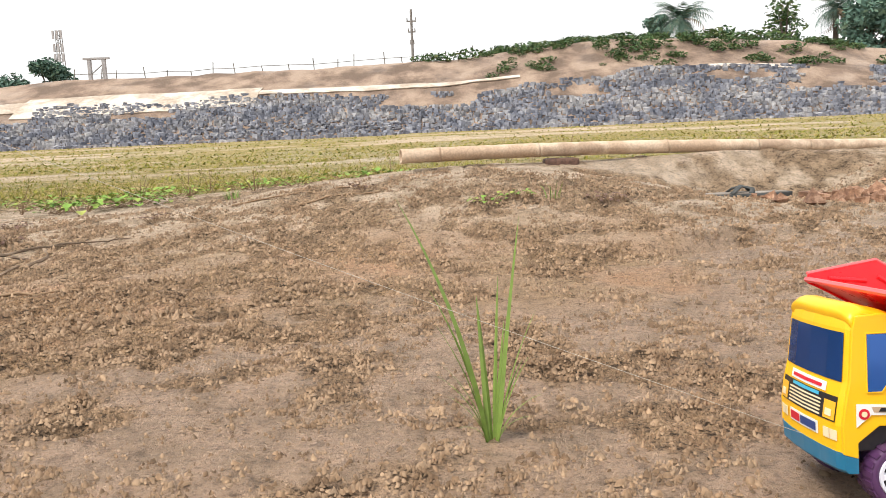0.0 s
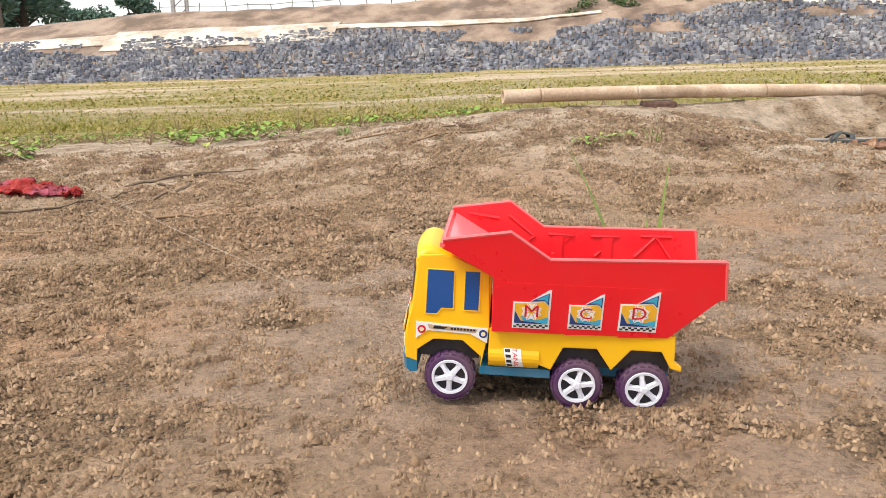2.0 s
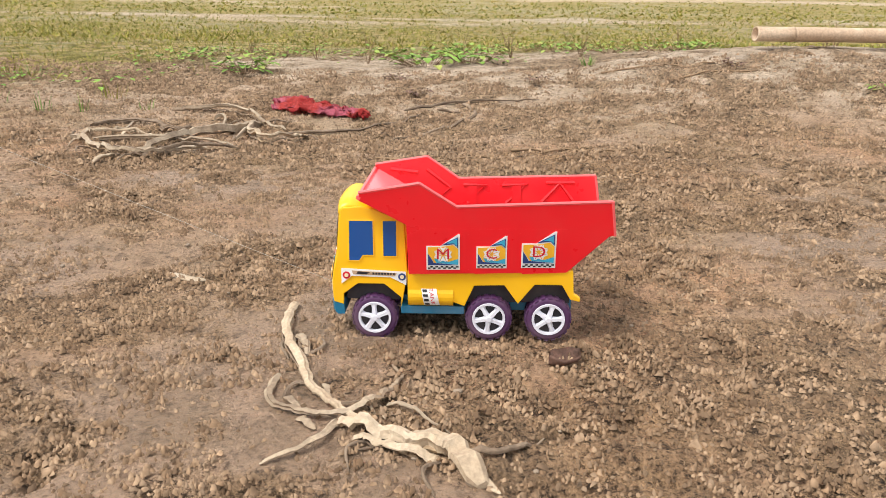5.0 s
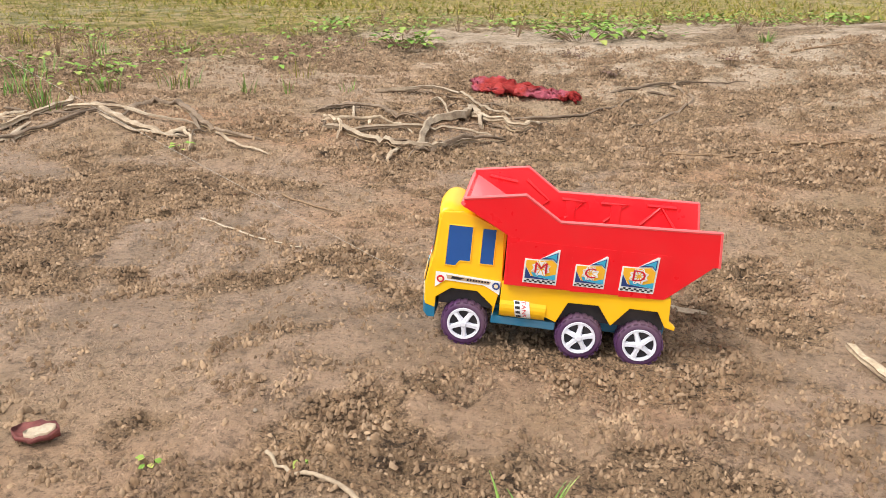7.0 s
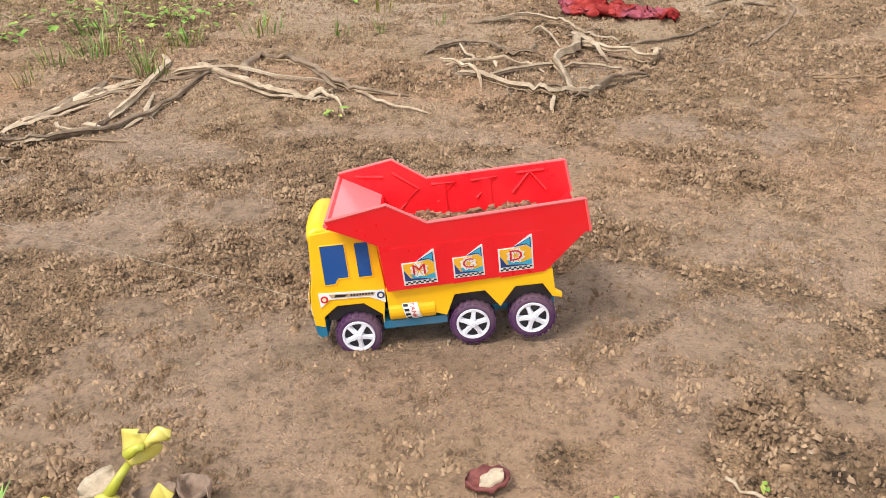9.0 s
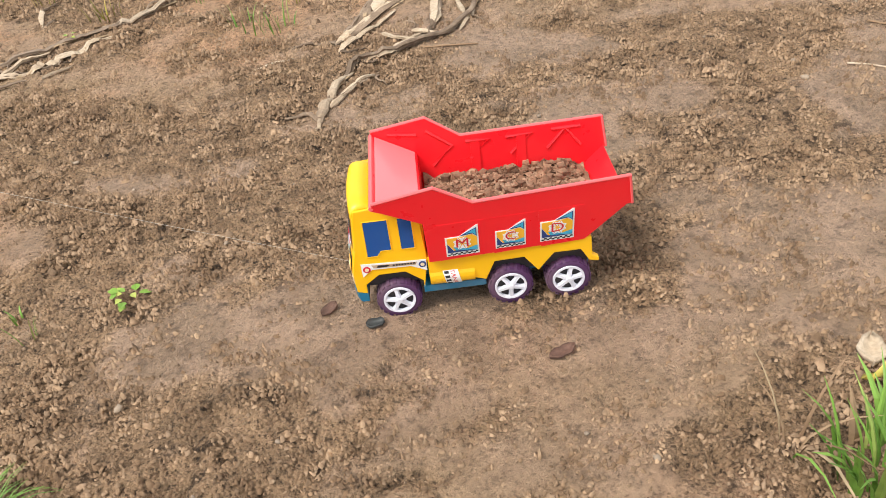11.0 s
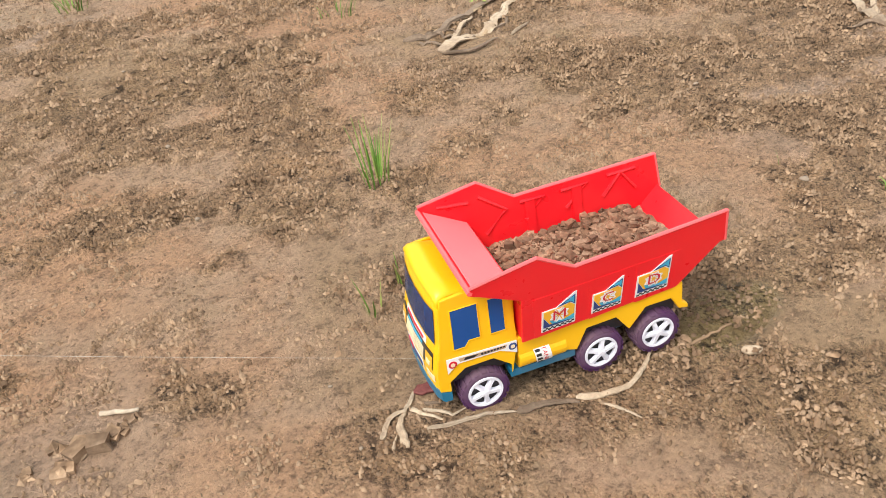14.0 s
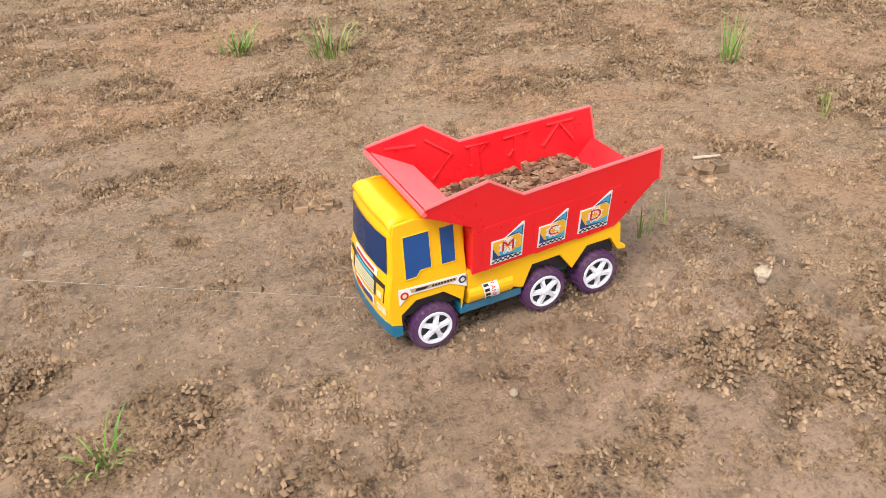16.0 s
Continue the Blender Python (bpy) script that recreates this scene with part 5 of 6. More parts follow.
def build_sandal():
    """A worn black rubber sandal lying in the pit."""
    x0, x1, y = 0.50, 0.90, 2.36
    z = gz((x0 + x1) / 2, y) + 0.016
    root = new("sandal")
    root.location = ((x0 + x1) / 2, y, z)
    L = x1 - x0
    out = []
    for k in range(28):
        a = math.tau * k / 28
        u = math.cos(a)
        out.append((u * L / 2, math.sin(a) * 0.052 * (1.0 - 0.22 * math.cos(a * 2 + 0.4))))
    bm = bmesh.new()
    loft(bm, [[(u, v * s, h) for u, v in out] for s, h in ((0.94, -0.012), (1, -0.006), (1, 0.008), (0.95, 0.013))])
    part("sole", bm, SANDAL, root, "black rubber sole")
    bm = bmesh.new()
    loft(bm, [[(u * 0.9, v * 0.82, h) for u, v in out] for h in (0.0135, 0.016)])
    part("footbed", bm, SANDAL_FOOTBED, root, "worn grey footbed")
    for sx in (0, 1):
        bm = bmesh.new()
        tube(bm, [(-0.06, -0.045 + 0.0 * sx, 0.012), (-0.03, -0.03, 0.034), (0.0, 0.0 + 0.02 * sx, 0.04), (0.03, 0.03, 0.032), (0.05, 0.045, 0.012)] if sx else [(0.02, -0.046, 0.012), (0.03, -0.025, 0.032), (0.0, 0.01, 0.04), (-0.03, 0.03, 0.03), (-0.05, 0.045, 0.012)], 0.012, 8, 0.4)
        part("strap", bm, SANDAL, root, "black strap", True)
    tagged(root, "discarded black rubber sandal in the dug pit", "sandal")


build_sandal()


def build_clods():
    """Lumps of dug earth on the heap beside the pit."""
    rng = random.Random(55)
    for _ in range(110):
        x, y = rng.gauss(1.16, 0.20), rng.gauss(2.12, 0.14)
        r = rng.choice((0.010, 0.014, 0.018, 0.024, 0.030, 0.040))
        v, f = [], []
        lump(v, f, (0, 0, 0), r * 1.15, rng)
        ob = from_lists("earth_clod", v, f, LOAD)
        ob.location = (x, y, gz(x, y) + r * 0.2)
        tagged(ob, "broken lump of brown earth beside the pit", "clod", "clods by the pit")
    for x, y, r in ((-5.370, -0.274, 0.016), (-5.340, -0.255, 0.02), (-5.308, -0.246, 0.014), (-5.290, -0.223, 0.010), (-5.995, -0.061, 0.018), (-5.961, -0.078, 0.016), (-5.917, -0.084, 0.015), (-5.894, -0.092, 0.010), (-5.374, -0.243, 0.012), (-5.403, -0.268, 0.010)):
        v, f = [], []
        for _ in range(4):
            lump(v, f, (rng.uniform(-0.7, 0.7) * r, rng.uniform(-0.7, 0.7) * r, rng.uniform(-0.2, 0.2) * r), r * 0.8, rng)
        ob = from_lists("mud_clod", v, f, CRUMB)
        ob.location = (x, y, gz(x, y))
        tagged(ob, "kneaded lump of damp grey mud", "clod", "mud clods")


build_clods()


def build_cloth():
    """A crumpled faded red cloth."""
    rng = random.Random(9)
    nx, ny = 60, 26
    bm = bmesh.new()
    g = []
    for i in range(nx):
        row = []
        for j in range(ny):
            u, w = i / (nx - 1), j / (ny - 1)
            half = 0.075 * (0.45 + 0.6 * math.sin(math.pi * min(1, u * 1.1 + 0.12)) + 0.5 * noise.noise((u * 9, 2, 5)))
            x = -2.50 + 0.36 * u + 0.03 * noise.noise((u * 5, w * 7, 1)) + 0.02 * noise.noise((3, w * 14, u * 9))
            y = 1.80 - 0.10 * u + (w - 0.5) * 2 * half * (1 - 0.3 * u) + 0.02 * noise.noise((u * 16, w * 3, 4))
            fold = 0.026 * abs(noise.noise((u * 7, w * 9, 2))) + 0.030 * abs(noise.noise((u * 5 + w * 9, w * 5 - u * 6, 8))) + 0.012 * abs(noise.noise((u * 22, w * 22, 6)))
            z = gz(x, y) + 0.003 + fold * (0.35 + 0.65 * math.sin(math.pi * w) ** 0.5) + 0.008 * math.exp(-(((u - 0.4) / 0.3) ** 2))
            row.append(bm.verts.new((x, y, z)))
        g.append(row)
    for i in range(nx - 1):
        for j in range(ny - 1):
            bm.faces.new((g[i][j], g[i + 1][j], g[i + 1][j + 1], g[i][j + 1]))
    bmesh.ops.solidify(bm, geom=bm.faces[:], thickness=0.003)
    tagged(part("red_cloth", bm, CLOTH, None, "", True), "crumpled faded red cloth lying on the mud", "cloth")


build_cloth()

# root heaps: gnarled bleached roots that lie across one another
def gnarl(name, pts, r, flat, mat, seed, arch, parent):
    """One root along the ground: kinked, knotted, grooved lengthwise, tapering, its middle arched off the mud."""
    rng = random.Random(seed)
    grooves = [1 + 0.34 * rng.uniform(-1, 1) for _ in range(10)]
    p = [Vector((x, y, 0)) for x, y in pts]
    p = [2 * p[0] - p[1]] + p + [2 * p[-1] - p[-2]]
    path = []
    for i in range(1, len(p) - 2):
        for k in range(6):
            u = k / 6
            path.append(0.5 * (2 * p[i] + (p[i + 1] - p[i - 1]) * u + (2 * p[i - 1] - 5 * p[i] + 4 * p[i + 1] - p[i + 2]) * u * u + (3 * p[i] - p[i - 1] - 3 * p[i + 1] + p[i + 2]) * u**3))
    path.append(p[-2])
    n = len(path)
    zs = ground_z([q.x for q in path], [q.y for q in path])
    rings, kink, twist = [], Vector((0, 0, 0)), rng.random() * 6
    for i, q in enumerate(path):
        u = i / (n - 1)
        kink = kink * 0.7 + Vector((rng.gauss(0, 0.13), rng.gauss(0, 0.13), rng.gauss(0, 0.12))) * r
        d = (path[min(i + 1, n - 1)] - path[max(i - 1, 0)]).normalized()
        side = Vector((-d.y, d.x, 0)).normalized()
        thick = r * (1 - 0.55 * u) * rng.uniform(0.88, 1.13) * (0.45 if i in (0, n - 1) else 1)
        c = q + kink + Vector((0, 0, float(zs[i]) + r * flat * 0.55 + arch * math.sin(math.pi * u) ** 0.8))
        twist += 0.05
        rings.append([c + side * (math.cos(math.tau * k / 10 + twist) * thick * grooves[k]) + Vector((0, 0, math.sin(math.tau * k / 10 + twist) * thick * flat * grooves[k])) for k in range(10)])
    bm = bmesh.new()
    loft(bm, rings)
    return part(name, bm, mat, parent)


# each root: radius, flatness, then its way over the ground
HEAPS = [
    ("bleached roots heaped in a low tangle near the cloth", 41, 0.026, [
        (0.009, 0.8, [(-2.827, 1.03), (-2.749, 0.98), (-2.681, 0.90), (-2.609, 0.85), (-2.554, 0.85), (-2.499, 0.86), (-2.45, 0.98), (-2.422, 1.02)]),
        (0.008, 0.8, [(-2.92, 1.274), (-2.86, 1.356), (-2.786, 1.391), (-2.70, 1.344), (-2.627, 1.288), (-2.60, 1.44)]),
        (0.009, 0.8, [(-2.813, 1.612), (-2.71, 1.624), (-2.637, 1.65), (-2.552, 1.616), (-2.493, 1.575), (-2.419, 1.508), (-2.352, 1.465)]),
        (0.014, 0.9, [(-2.47, 1.55), (-2.483, 1.448), (-2.508, 1.272), (-2.565, 1.18), (-2.548, 0.974), (-2.539, 0.86)]),
        (0.012, 0.8, [(-2.471, 1.45), (-2.399, 1.297), (-2.311, 1.18), (-2.267, 1.29), (-2.262, 1.40)]),
        (0.006, 0.9, [(-2.612, 1.507), (-2.573, 1.5), (-2.532, 1.386)]), (0.009, 0.8, [(-2.512, 0.84), (-2.474, 0.91), (-2.433, 0.947), (-2.393, 0.996), (-2.34, 1.041)]),
        (0.006, 0.9, [(-2.601, 0.76), (-2.585, 0.872)]), (0.005, 0.9, [(-2.774, 1.153), (-2.84, 1.408)]), (0.005, 0.9, [(-2.721, 1.108), (-2.749, 1.268)]),
        (0.006, 0.9, [(-2.877, 1.205), (-2.78, 1.029), (-2.758, 0.909)]), (0.006, 0.9, [(-2.695, 1.282), (-2.628, 1.245), (-2.581, 1.24)]), (0.010, 0.9, [(-2.493, 1.55), (-2.443, 1.389), (-2.417, 1.197)]),
        (0.006, 0.9, [(-2.74, 1.00), (-2.62, 1.10), (-2.50, 1.14), (-2.38, 1.10)]), (0.006, 0.9, [(-2.86, 1.12), (-2.70, 1.16), (-2.58, 1.08)])]),
    ("bleached roots curling over the mud beside grass", 42, 0.012, [
        (0.013, 0.6, [(-3.52, 1.10), (-3.361, 0.925), (-3.248, 0.845), (-3.169, 0.814), (-3.143, 0.865), (-3.121, 0.889)]),
        (0.010, 0.7, [(-3.375, 1.03), (-3.378, 1.144), (-3.302, 1.155), (-3.198, 1.031), (-3.085, 0.897), (-3.012, 0.854), (-2.929, 0.845)]),
        (0.008, 0.8, [(-3.56, 1.02), (-3.451, 1.011), (-3.36, 1.05)]), (0.005, 0.9, [(-3.144, 0.865), (-3.089, 0.794), (-3.058, 0.712)]), (0.005, 0.9, [(-3.067, 0.882), (-2.965, 0.78), (-2.867, 0.729)]),
        (0.007, 0.8, [(-3.413, 0.955), (-3.273, 0.837), (-3.168, 0.796), (-3.10, 0.84)]), (0.006, 0.9, [(-3.198, 1.031), (-3.101, 0.874)]), (0.005, 0.9, [(-3.42, 1.07), (-3.28, 0.95), (-3.12, 0.93)])]),
    ("grey weathered root strips beside a yellow grass tuft", 48, 0.008, [
        (0.009, 0.7, [(-3.74, 0.555), (-3.688, 0.578), (-3.663, 0.609), (-3.624, 0.669)]), (0.016, 0.3, [(-3.79, 0.68), (-3.765, 0.784), (-3.74, 0.858), (-3.707, 0.954)]),
        (0.014, 0.35, [(-3.727, 0.818), (-3.707, 0.901), (-3.658, 0.907), (-3.639, 0.97)]), (0.011, 0.7, [(-3.587, 0.70), (-3.581, 0.815), (-3.582, 0.921), (-3.613, 1.121), (-3.668, 1.24)]),
        (0.006, 0.8, [(-3.522, 0.736), (-3.544, 0.855)]), (0.007, 0.8, [(-3.64, 0.684), (-3.585, 0.658)]), (0.006, 0.8, [(-3.591, 0.677), (-3.599, 0.754)]), (0.008, 0.5, [(-3.80, 0.62), (-3.74, 0.70), (-3.68, 0.80)])]),
    ("twisted dry root with a peeling split end", 43, 0.012, [
        (0.013, 0.5, [(-3.814, 0.325), (-3.806, 0.40), (-3.785, 0.48), (-3.765, 0.535)]), (0.008, 0.8, [(-3.779, 0.50), (-3.753, 0.552), (-3.688, 0.58), (-3.616, 0.627), (-3.557, 0.65), (-3.499, 0.753), (-3.474, 0.886), (-3.454, 1.043)]),
        (0.007, 0.7, [(-3.801, 0.374), (-3.752, 0.444), (-3.71, 0.506)]), (0.005, 0.8, [(-3.707, 0.689), (-3.673, 0.644), (-3.615, 0.632)]), (0.006, 0.8, [(-3.499, 0.753), (-3.536, 0.655)]), (0.005, 0.5, [(-3.813, 0.335), (-3.818, 0.285)])]),
    ("pale peeled root strips lying on crumbly mud", 49, 0.006, [
        (0.015, 0.35, [(-3.808, 0.673), (-3.754, 0.749), (-3.69, 0.861), (-3.575, 0.954)]), (0.009, 0.5, [(-3.785, 0.681), (-3.698, 0.822), (-3.624, 0.894)]), (0.006, 0.6, [(-3.77, 0.70), (-3.72, 0.80), (-3.66, 0.89)])]),
    ("flat dry root strips lying side by side", 44, 0.010, [
        (0.015, 0.35, [(-4.666, 0.669), (-4.603, 0.723), (-4.54, 0.745), (-4.505, 0.796), (-4.452, 0.854), (-4.368, 0.933)]), (0.013, 0.5, [(-4.726, 0.791), (-4.649, 0.789), (-4.581, 0.838), (-4.517, 0.879), (-4.45, 0.92), (-4.381, 0.976)]),
        (0.007, 0.5, [(-4.619, 0.743), (-4.575, 0.804), (-4.533, 0.858)]), (0.012, 0.4, [(-4.436, 0.954), (-4.344, 0.991), (-4.281, 1.083), (-4.24, 1.173)]), (0.005, 0.8, [(-4.497, 0.69), (-4.436, 0.735)]),
        (0.010, 0.5, [(-4.674, 1.14), (-4.615, 1.01)]), (0.006, 0.6, [(-4.694, 0.762), (-4.644, 0.723)])]),
    ("peeling forked root on the damp mud", 45, 0.008, [
        (0.0068, 0.8, [(-1.836, 0.012), (-1.828, -0.047), (-1.806, -0.11), (-1.775, -0.166), (-1.748, -0.22), (-1.722, -0.248), (-1.695, -0.271), (-1.67, -0.29)]),
        (0.013, 0.7, [(-1.535, -0.37), (-1.566, -0.33), (-1.587, -0.319), (-1.614, -0.312), (-1.641, -0.306), (-1.669, -0.301), (-1.694, -0.289)]),
        (0.007, 0.4, [(-1.799, -0.093), (-1.781, -0.122), (-1.771, -0.152)]), (0.0055, 0.6, [(-1.789, -0.199), (-1.779, -0.253), (-1.761, -0.272), (-1.738, -0.282), (-1.712, -0.286), (-1.684, -0.276), (-1.662, -0.252), (-1.65, -0.215), (-1.65, -0.186), (-1.664, -0.157)]),
        (0.005, 0.5, [(-1.762, -0.249), (-1.738, -0.275)]), (0.006, 0.4, [(-1.733, -0.285), (-1.713, -0.308)]), (0.0045, 0.7, [(-1.694, -0.289), (-1.698, -0.323), (-1.714, -0.346), (-1.744, -0.374)]),
        (0.003, 0.8, [(-1.659, -0.251), (-1.626, -0.271), (-1.598, -0.28), (-1.578, -0.287)]), (0.007, 0.35, [(-1.582, -0.338), (-1.601, -0.333), (-1.628, -0.33), (-1.654, -0.316), (-1.672, -0.318)]),
        (0.0045, 0.5, [(-1.729, -0.219), (-1.714, -0.252)]), (0.003, 0.8, [(-1.666, -0.264), (-1.645, -0.285)]), (0.006, 0.5, [(-1.563, -0.312), (-1.554, -0.342), (-1.52, -0.375)])]),
    ("thin crooked dry twigs beside the cloth", 46, 0.006, [
        (0.006, 0.8, [(-2.02, 1.80), (-1.84, 1.88), (-1.66, 1.88), (-1.54, 1.90)]), (0.006, 0.8, [(-1.82, 1.86), (-1.76, 1.76), (-1.78, 1.66), (-1.88, 1.52), (-1.99, 1.40)]), (0.006, 0.8, [(-1.90, 1.80), (-1.80, 1.74)]), (0.006, 0.8, [(-2.35, 1.45), (-2.2, 1.50), (-2.05, 1.60), (-1.95, 1.75)])]),
    ("dry reed stalks lying in a row on the mud", 47, 0.004, [
        (0.0034, 0.7, [(-4.972, -0.355), (-4.932, -0.358), (-4.899, -0.358), (-4.870, -0.364)]), (0.0048, 0.6, [(-4.870, -0.364), (-4.832, -0.365), (-4.799, -0.373)]), (0.0034, 0.8, [(-4.799, -0.365), (-4.770, -0.371), (-4.732, -0.367), (-4.707, -0.348), (-4.693, -0.335), (-4.663, -0.302)]),
        (0.0042, 0.5, [(-5.023, -0.354), (-5.007, -0.331), (-4.988, -0.319), (-4.972, -0.295)]), (0.005, 0.5, [(-4.999, -0.374), (-4.998, -0.344), (-4.988, -0.319)]), (0.003, 0.5, [(-4.983, -0.320), (-4.969, -0.338), (-4.951, -0.349)]),
        (0.003, 0.5, [(-4.965, -0.316), (-4.945, -0.324)]), (0.003, 0.7, [(-4.885, -0.268), (-4.857, -0.252), (-4.840, -0.237), (-4.818, -0.213)]), (0.0024, 0.8, [(-4.774, -0.383), (-4.743, -0.415)]), (0.003, 0.5, [(-4.969, -0.326), (-4.947, -0.340), (-4.936, -0.345), (-4.915, -0.336)]),
        (0.0024, 0.8, [(-5.013, -0.374), (-5.005, -0.353)]), (0.002, 0.8, [(-4.959, -0.213), (-4.936, -0.214), (-4.908, -0.222)])]),
]
for label, seed, arch, roots in HEAPS:
    thin = max(q[0] for q in roots) < 0.0065
    heap = tagged(new("twig_heap" if thin else "root_heap"), label, "twigs" if thin else "roots")
    q = random.Random(seed)
    for k, (r, flat, pts) in enumerate(roots):
        gnarl("twig" if thin else "root", pts, r, flat, OLD_ROOT if (k % 5 == 1 and seed != 45) or seed == 46 else ROOT, seed * 20 + k, arch * (0.25 + 0.75 * q.random()) if len(pts) > 2 else arch * 0.3, heap)
        if r > 0.0065:
            for m in range(2):
                near = [(px + q.uniform(-0.9, 0.9) * r, py + q.uniform(-0.9, 0.9) * r) for px, py in pts[m:]]
                if len(near) > 1:
                    gnarl("strand", near, r * 0.3, 0.7, (OLD_ROOT, DRY_STALK)[m], seed * 20 + k + 900 * (m + 1), arch * 0.4, heap)
            # short side shoots
            for m in range(2):
                px, py = pts[q.randrange(len(pts))]
                a, reach = q.random() * math.tau, r * q.uniform(5, 10)
                gnarl("side_shoot", [(px, py), (px + 0.5 * reach * math.cos(a), py + 0.5 * reach * math.sin(a)), (px + reach * math.cos(a + 0.5), py + reach * math.sin(a + 0.5))], r * 0.35, 0.8, OLD_ROOT, seed * 31 + k * 7 + m, arch * 0.5, heap)

# single twigs, bark and leaves
stick("twig", "short pale twig lying on the mud", [(-5.331, -0.201), (-5.286, -0.212)], 0.004, 0.003, PALE_LEAF, 61)
stick("twig", "dark thin twig lying on the mud", [(-4.791, -0.304), (-4.744, -0.274)], 0.004, 0.0025, ROOT, 62)
stick("twig", "thin dark twig in the puddle", [(-4.664, -0.332), (-4.61, -0.325), (-4.57, -0.315)], 0.0025, 0.0015, DRY_STALK, 63)
stick("twig", "pale splinter of reed", [(-2.50, -0.335), (-2.46, -0.365), (-2.41, -0.375), (-2.37, -0.42)], 0.0022, 0.0032, ROOT, 64)
stick("twig", "pale thin straw on the mud", [(-3.99, 0.60), (-3.9, 0.62)], 0.003, 0.002, PALE_LEAF, 65)
stick("twig", "thin straw on the mud", [(-3.62, 0.60), (-3.50, 0.58)], 0.003, 0.002, DRY_STALK, 66)
stick("twig", "thin straw on the mud", [(-2.85, 0.31), (-2.72, 0.24), (-2.63, 0.20)], 0.0025, 0.0015, PALE_LEAF, 67)
stick("twig", "thin straw on the mud", [(-2.75, 0.46), (-2.62, 0.38)], 0.003, 0.002, DRY_STALK, 68)
stick("twig", "dark thin stalk half buried", [(-1.6, 1.15), (-1.45, 1.22), (-1.28, 1.22)], 0.005, 0.003, DRY_STALK, 69)
stick("twig", "dark thin stalk half buried", [(-1.95, 1.0), (-1.75, 1.02), (-1.55, 1.12)], 0.004, 0.003, DRY_STALK, 70)
stick("twig", "dark thin stalk half buried", [(-1.3, 2.3), (-1.1, 2.38), (-0.85, 2.36)], 0.006, 0.004, DRY_STALK, 71)
stick("twig", "dark thin stalk half buried", [(-1.05, 2.15), (-0.9, 2.22), (-0.72, 2.22)], 0.006, 0.004, DRY_STALK, 72)


def flake(name, label, category, x, y, length, width, thick, mat, turn, seed, curl=0.3):
    """A curled flake of bark, leaf or shell."""
    rng = random.Random(seed)
    bm = bmesh.new()
    rows = []
    c, s = math.cos(radians(turn)), math.sin(radians(turn))
    z0 = gz(x, y)
    for i in range(7):
        u = i / 6 - 0.5
        w = width * 0.5 * (1 - (2 * u) ** 4) + 0.0008
        w *= rng.uniform(0.8, 1.2)
        ring = []
        for j in range(5):
            q = j / 4 - 0.5
            h = thick + curl * width * ((2 * q) ** 2) * 0.5 + curl * length * u * u * 0.5
            ring.append((u * length, 2 * q * w, h))
        ring += [(px, py, pz - thick * 0.9) for px, py, pz in ring[::-1]]
        rows.append([(x + px * c - py * s, y + px * s + py * c, z0 + pz) for px, py, pz in ring])
    loft(bm, rows)
    return tagged(part(name, bm, mat, None, "", True), label, category)


flake("dry_leaf", "long pale dry leaf lying flat", "leaf", -2.038, 0.09, 0.075, 0.014, 0.003, PALE_LEAF, -15, 1)
flake("dry_leaf", "pale torn leaf beside the puddle", "leaf", -4.566, -0.17, 0.024, 0.012, 0.004, PALE_LEAF, 10, 2, 0.5)
flake("dry_leaf", "pale round leaf on the mud", "leaf", -4.907, -0.237, 0.017, 0.014, 0.004, PALE_LEAF, 30, 3)
flake("dry_leaf", "curled brown leaf on the mud", "leaf", -1.464, -0.115, 0.042, 0.032, 0.005, BARK, 30, 4, 0.6)
flake("bark_piece", "dark curled piece of bark", "bark", -3.749, -0.206, 0.028, 0.012, 0.004, BARK, 50, 5, 0.4)
flake("bark_piece", "black curled scrap on the mud", "scrap", -3.686, -0.242, 0.024, 0.014, 0.004, SANDAL, 10, 6, 0.5)
flake("bark_piece", "dark brown piece of bark", "bark", -3.458, -0.317, 0.036, 0.014, 0.004, BARK, 25, 7, 0.5)
flake("bark_piece", "red-brown strip of bark", "bark", -4.951, -0.298, 0.044, 0.014, 0.004, RED_BARK, 5, 8, 0.3)
flake("bark_piece", "brown bark with a pale inner side", "bark", -2.735, -0.348, 0.046, 0.030, 0.006, RED_BARK, 15, 9, 0.45)
flake("dry_leaf", "pale inner side of the bark", "leaf", -2.731, -0.347, 0.030, 0.014, 0.009, PALE_LEAF, 38, 10, 0.5)
flake("bark_piece", "short brown stub of wood", "bark", -4.575, -0.365, 0.024, 0.010, 0.005, ROOT, -20, 11, 0.3)
flake("dry_leaf", "pale crumpled shell-like leaf", "leaf", -5.459, -0.505, 0.024, 0.018, 0.006, PALE_LEAF, 20, 12, 0.6)

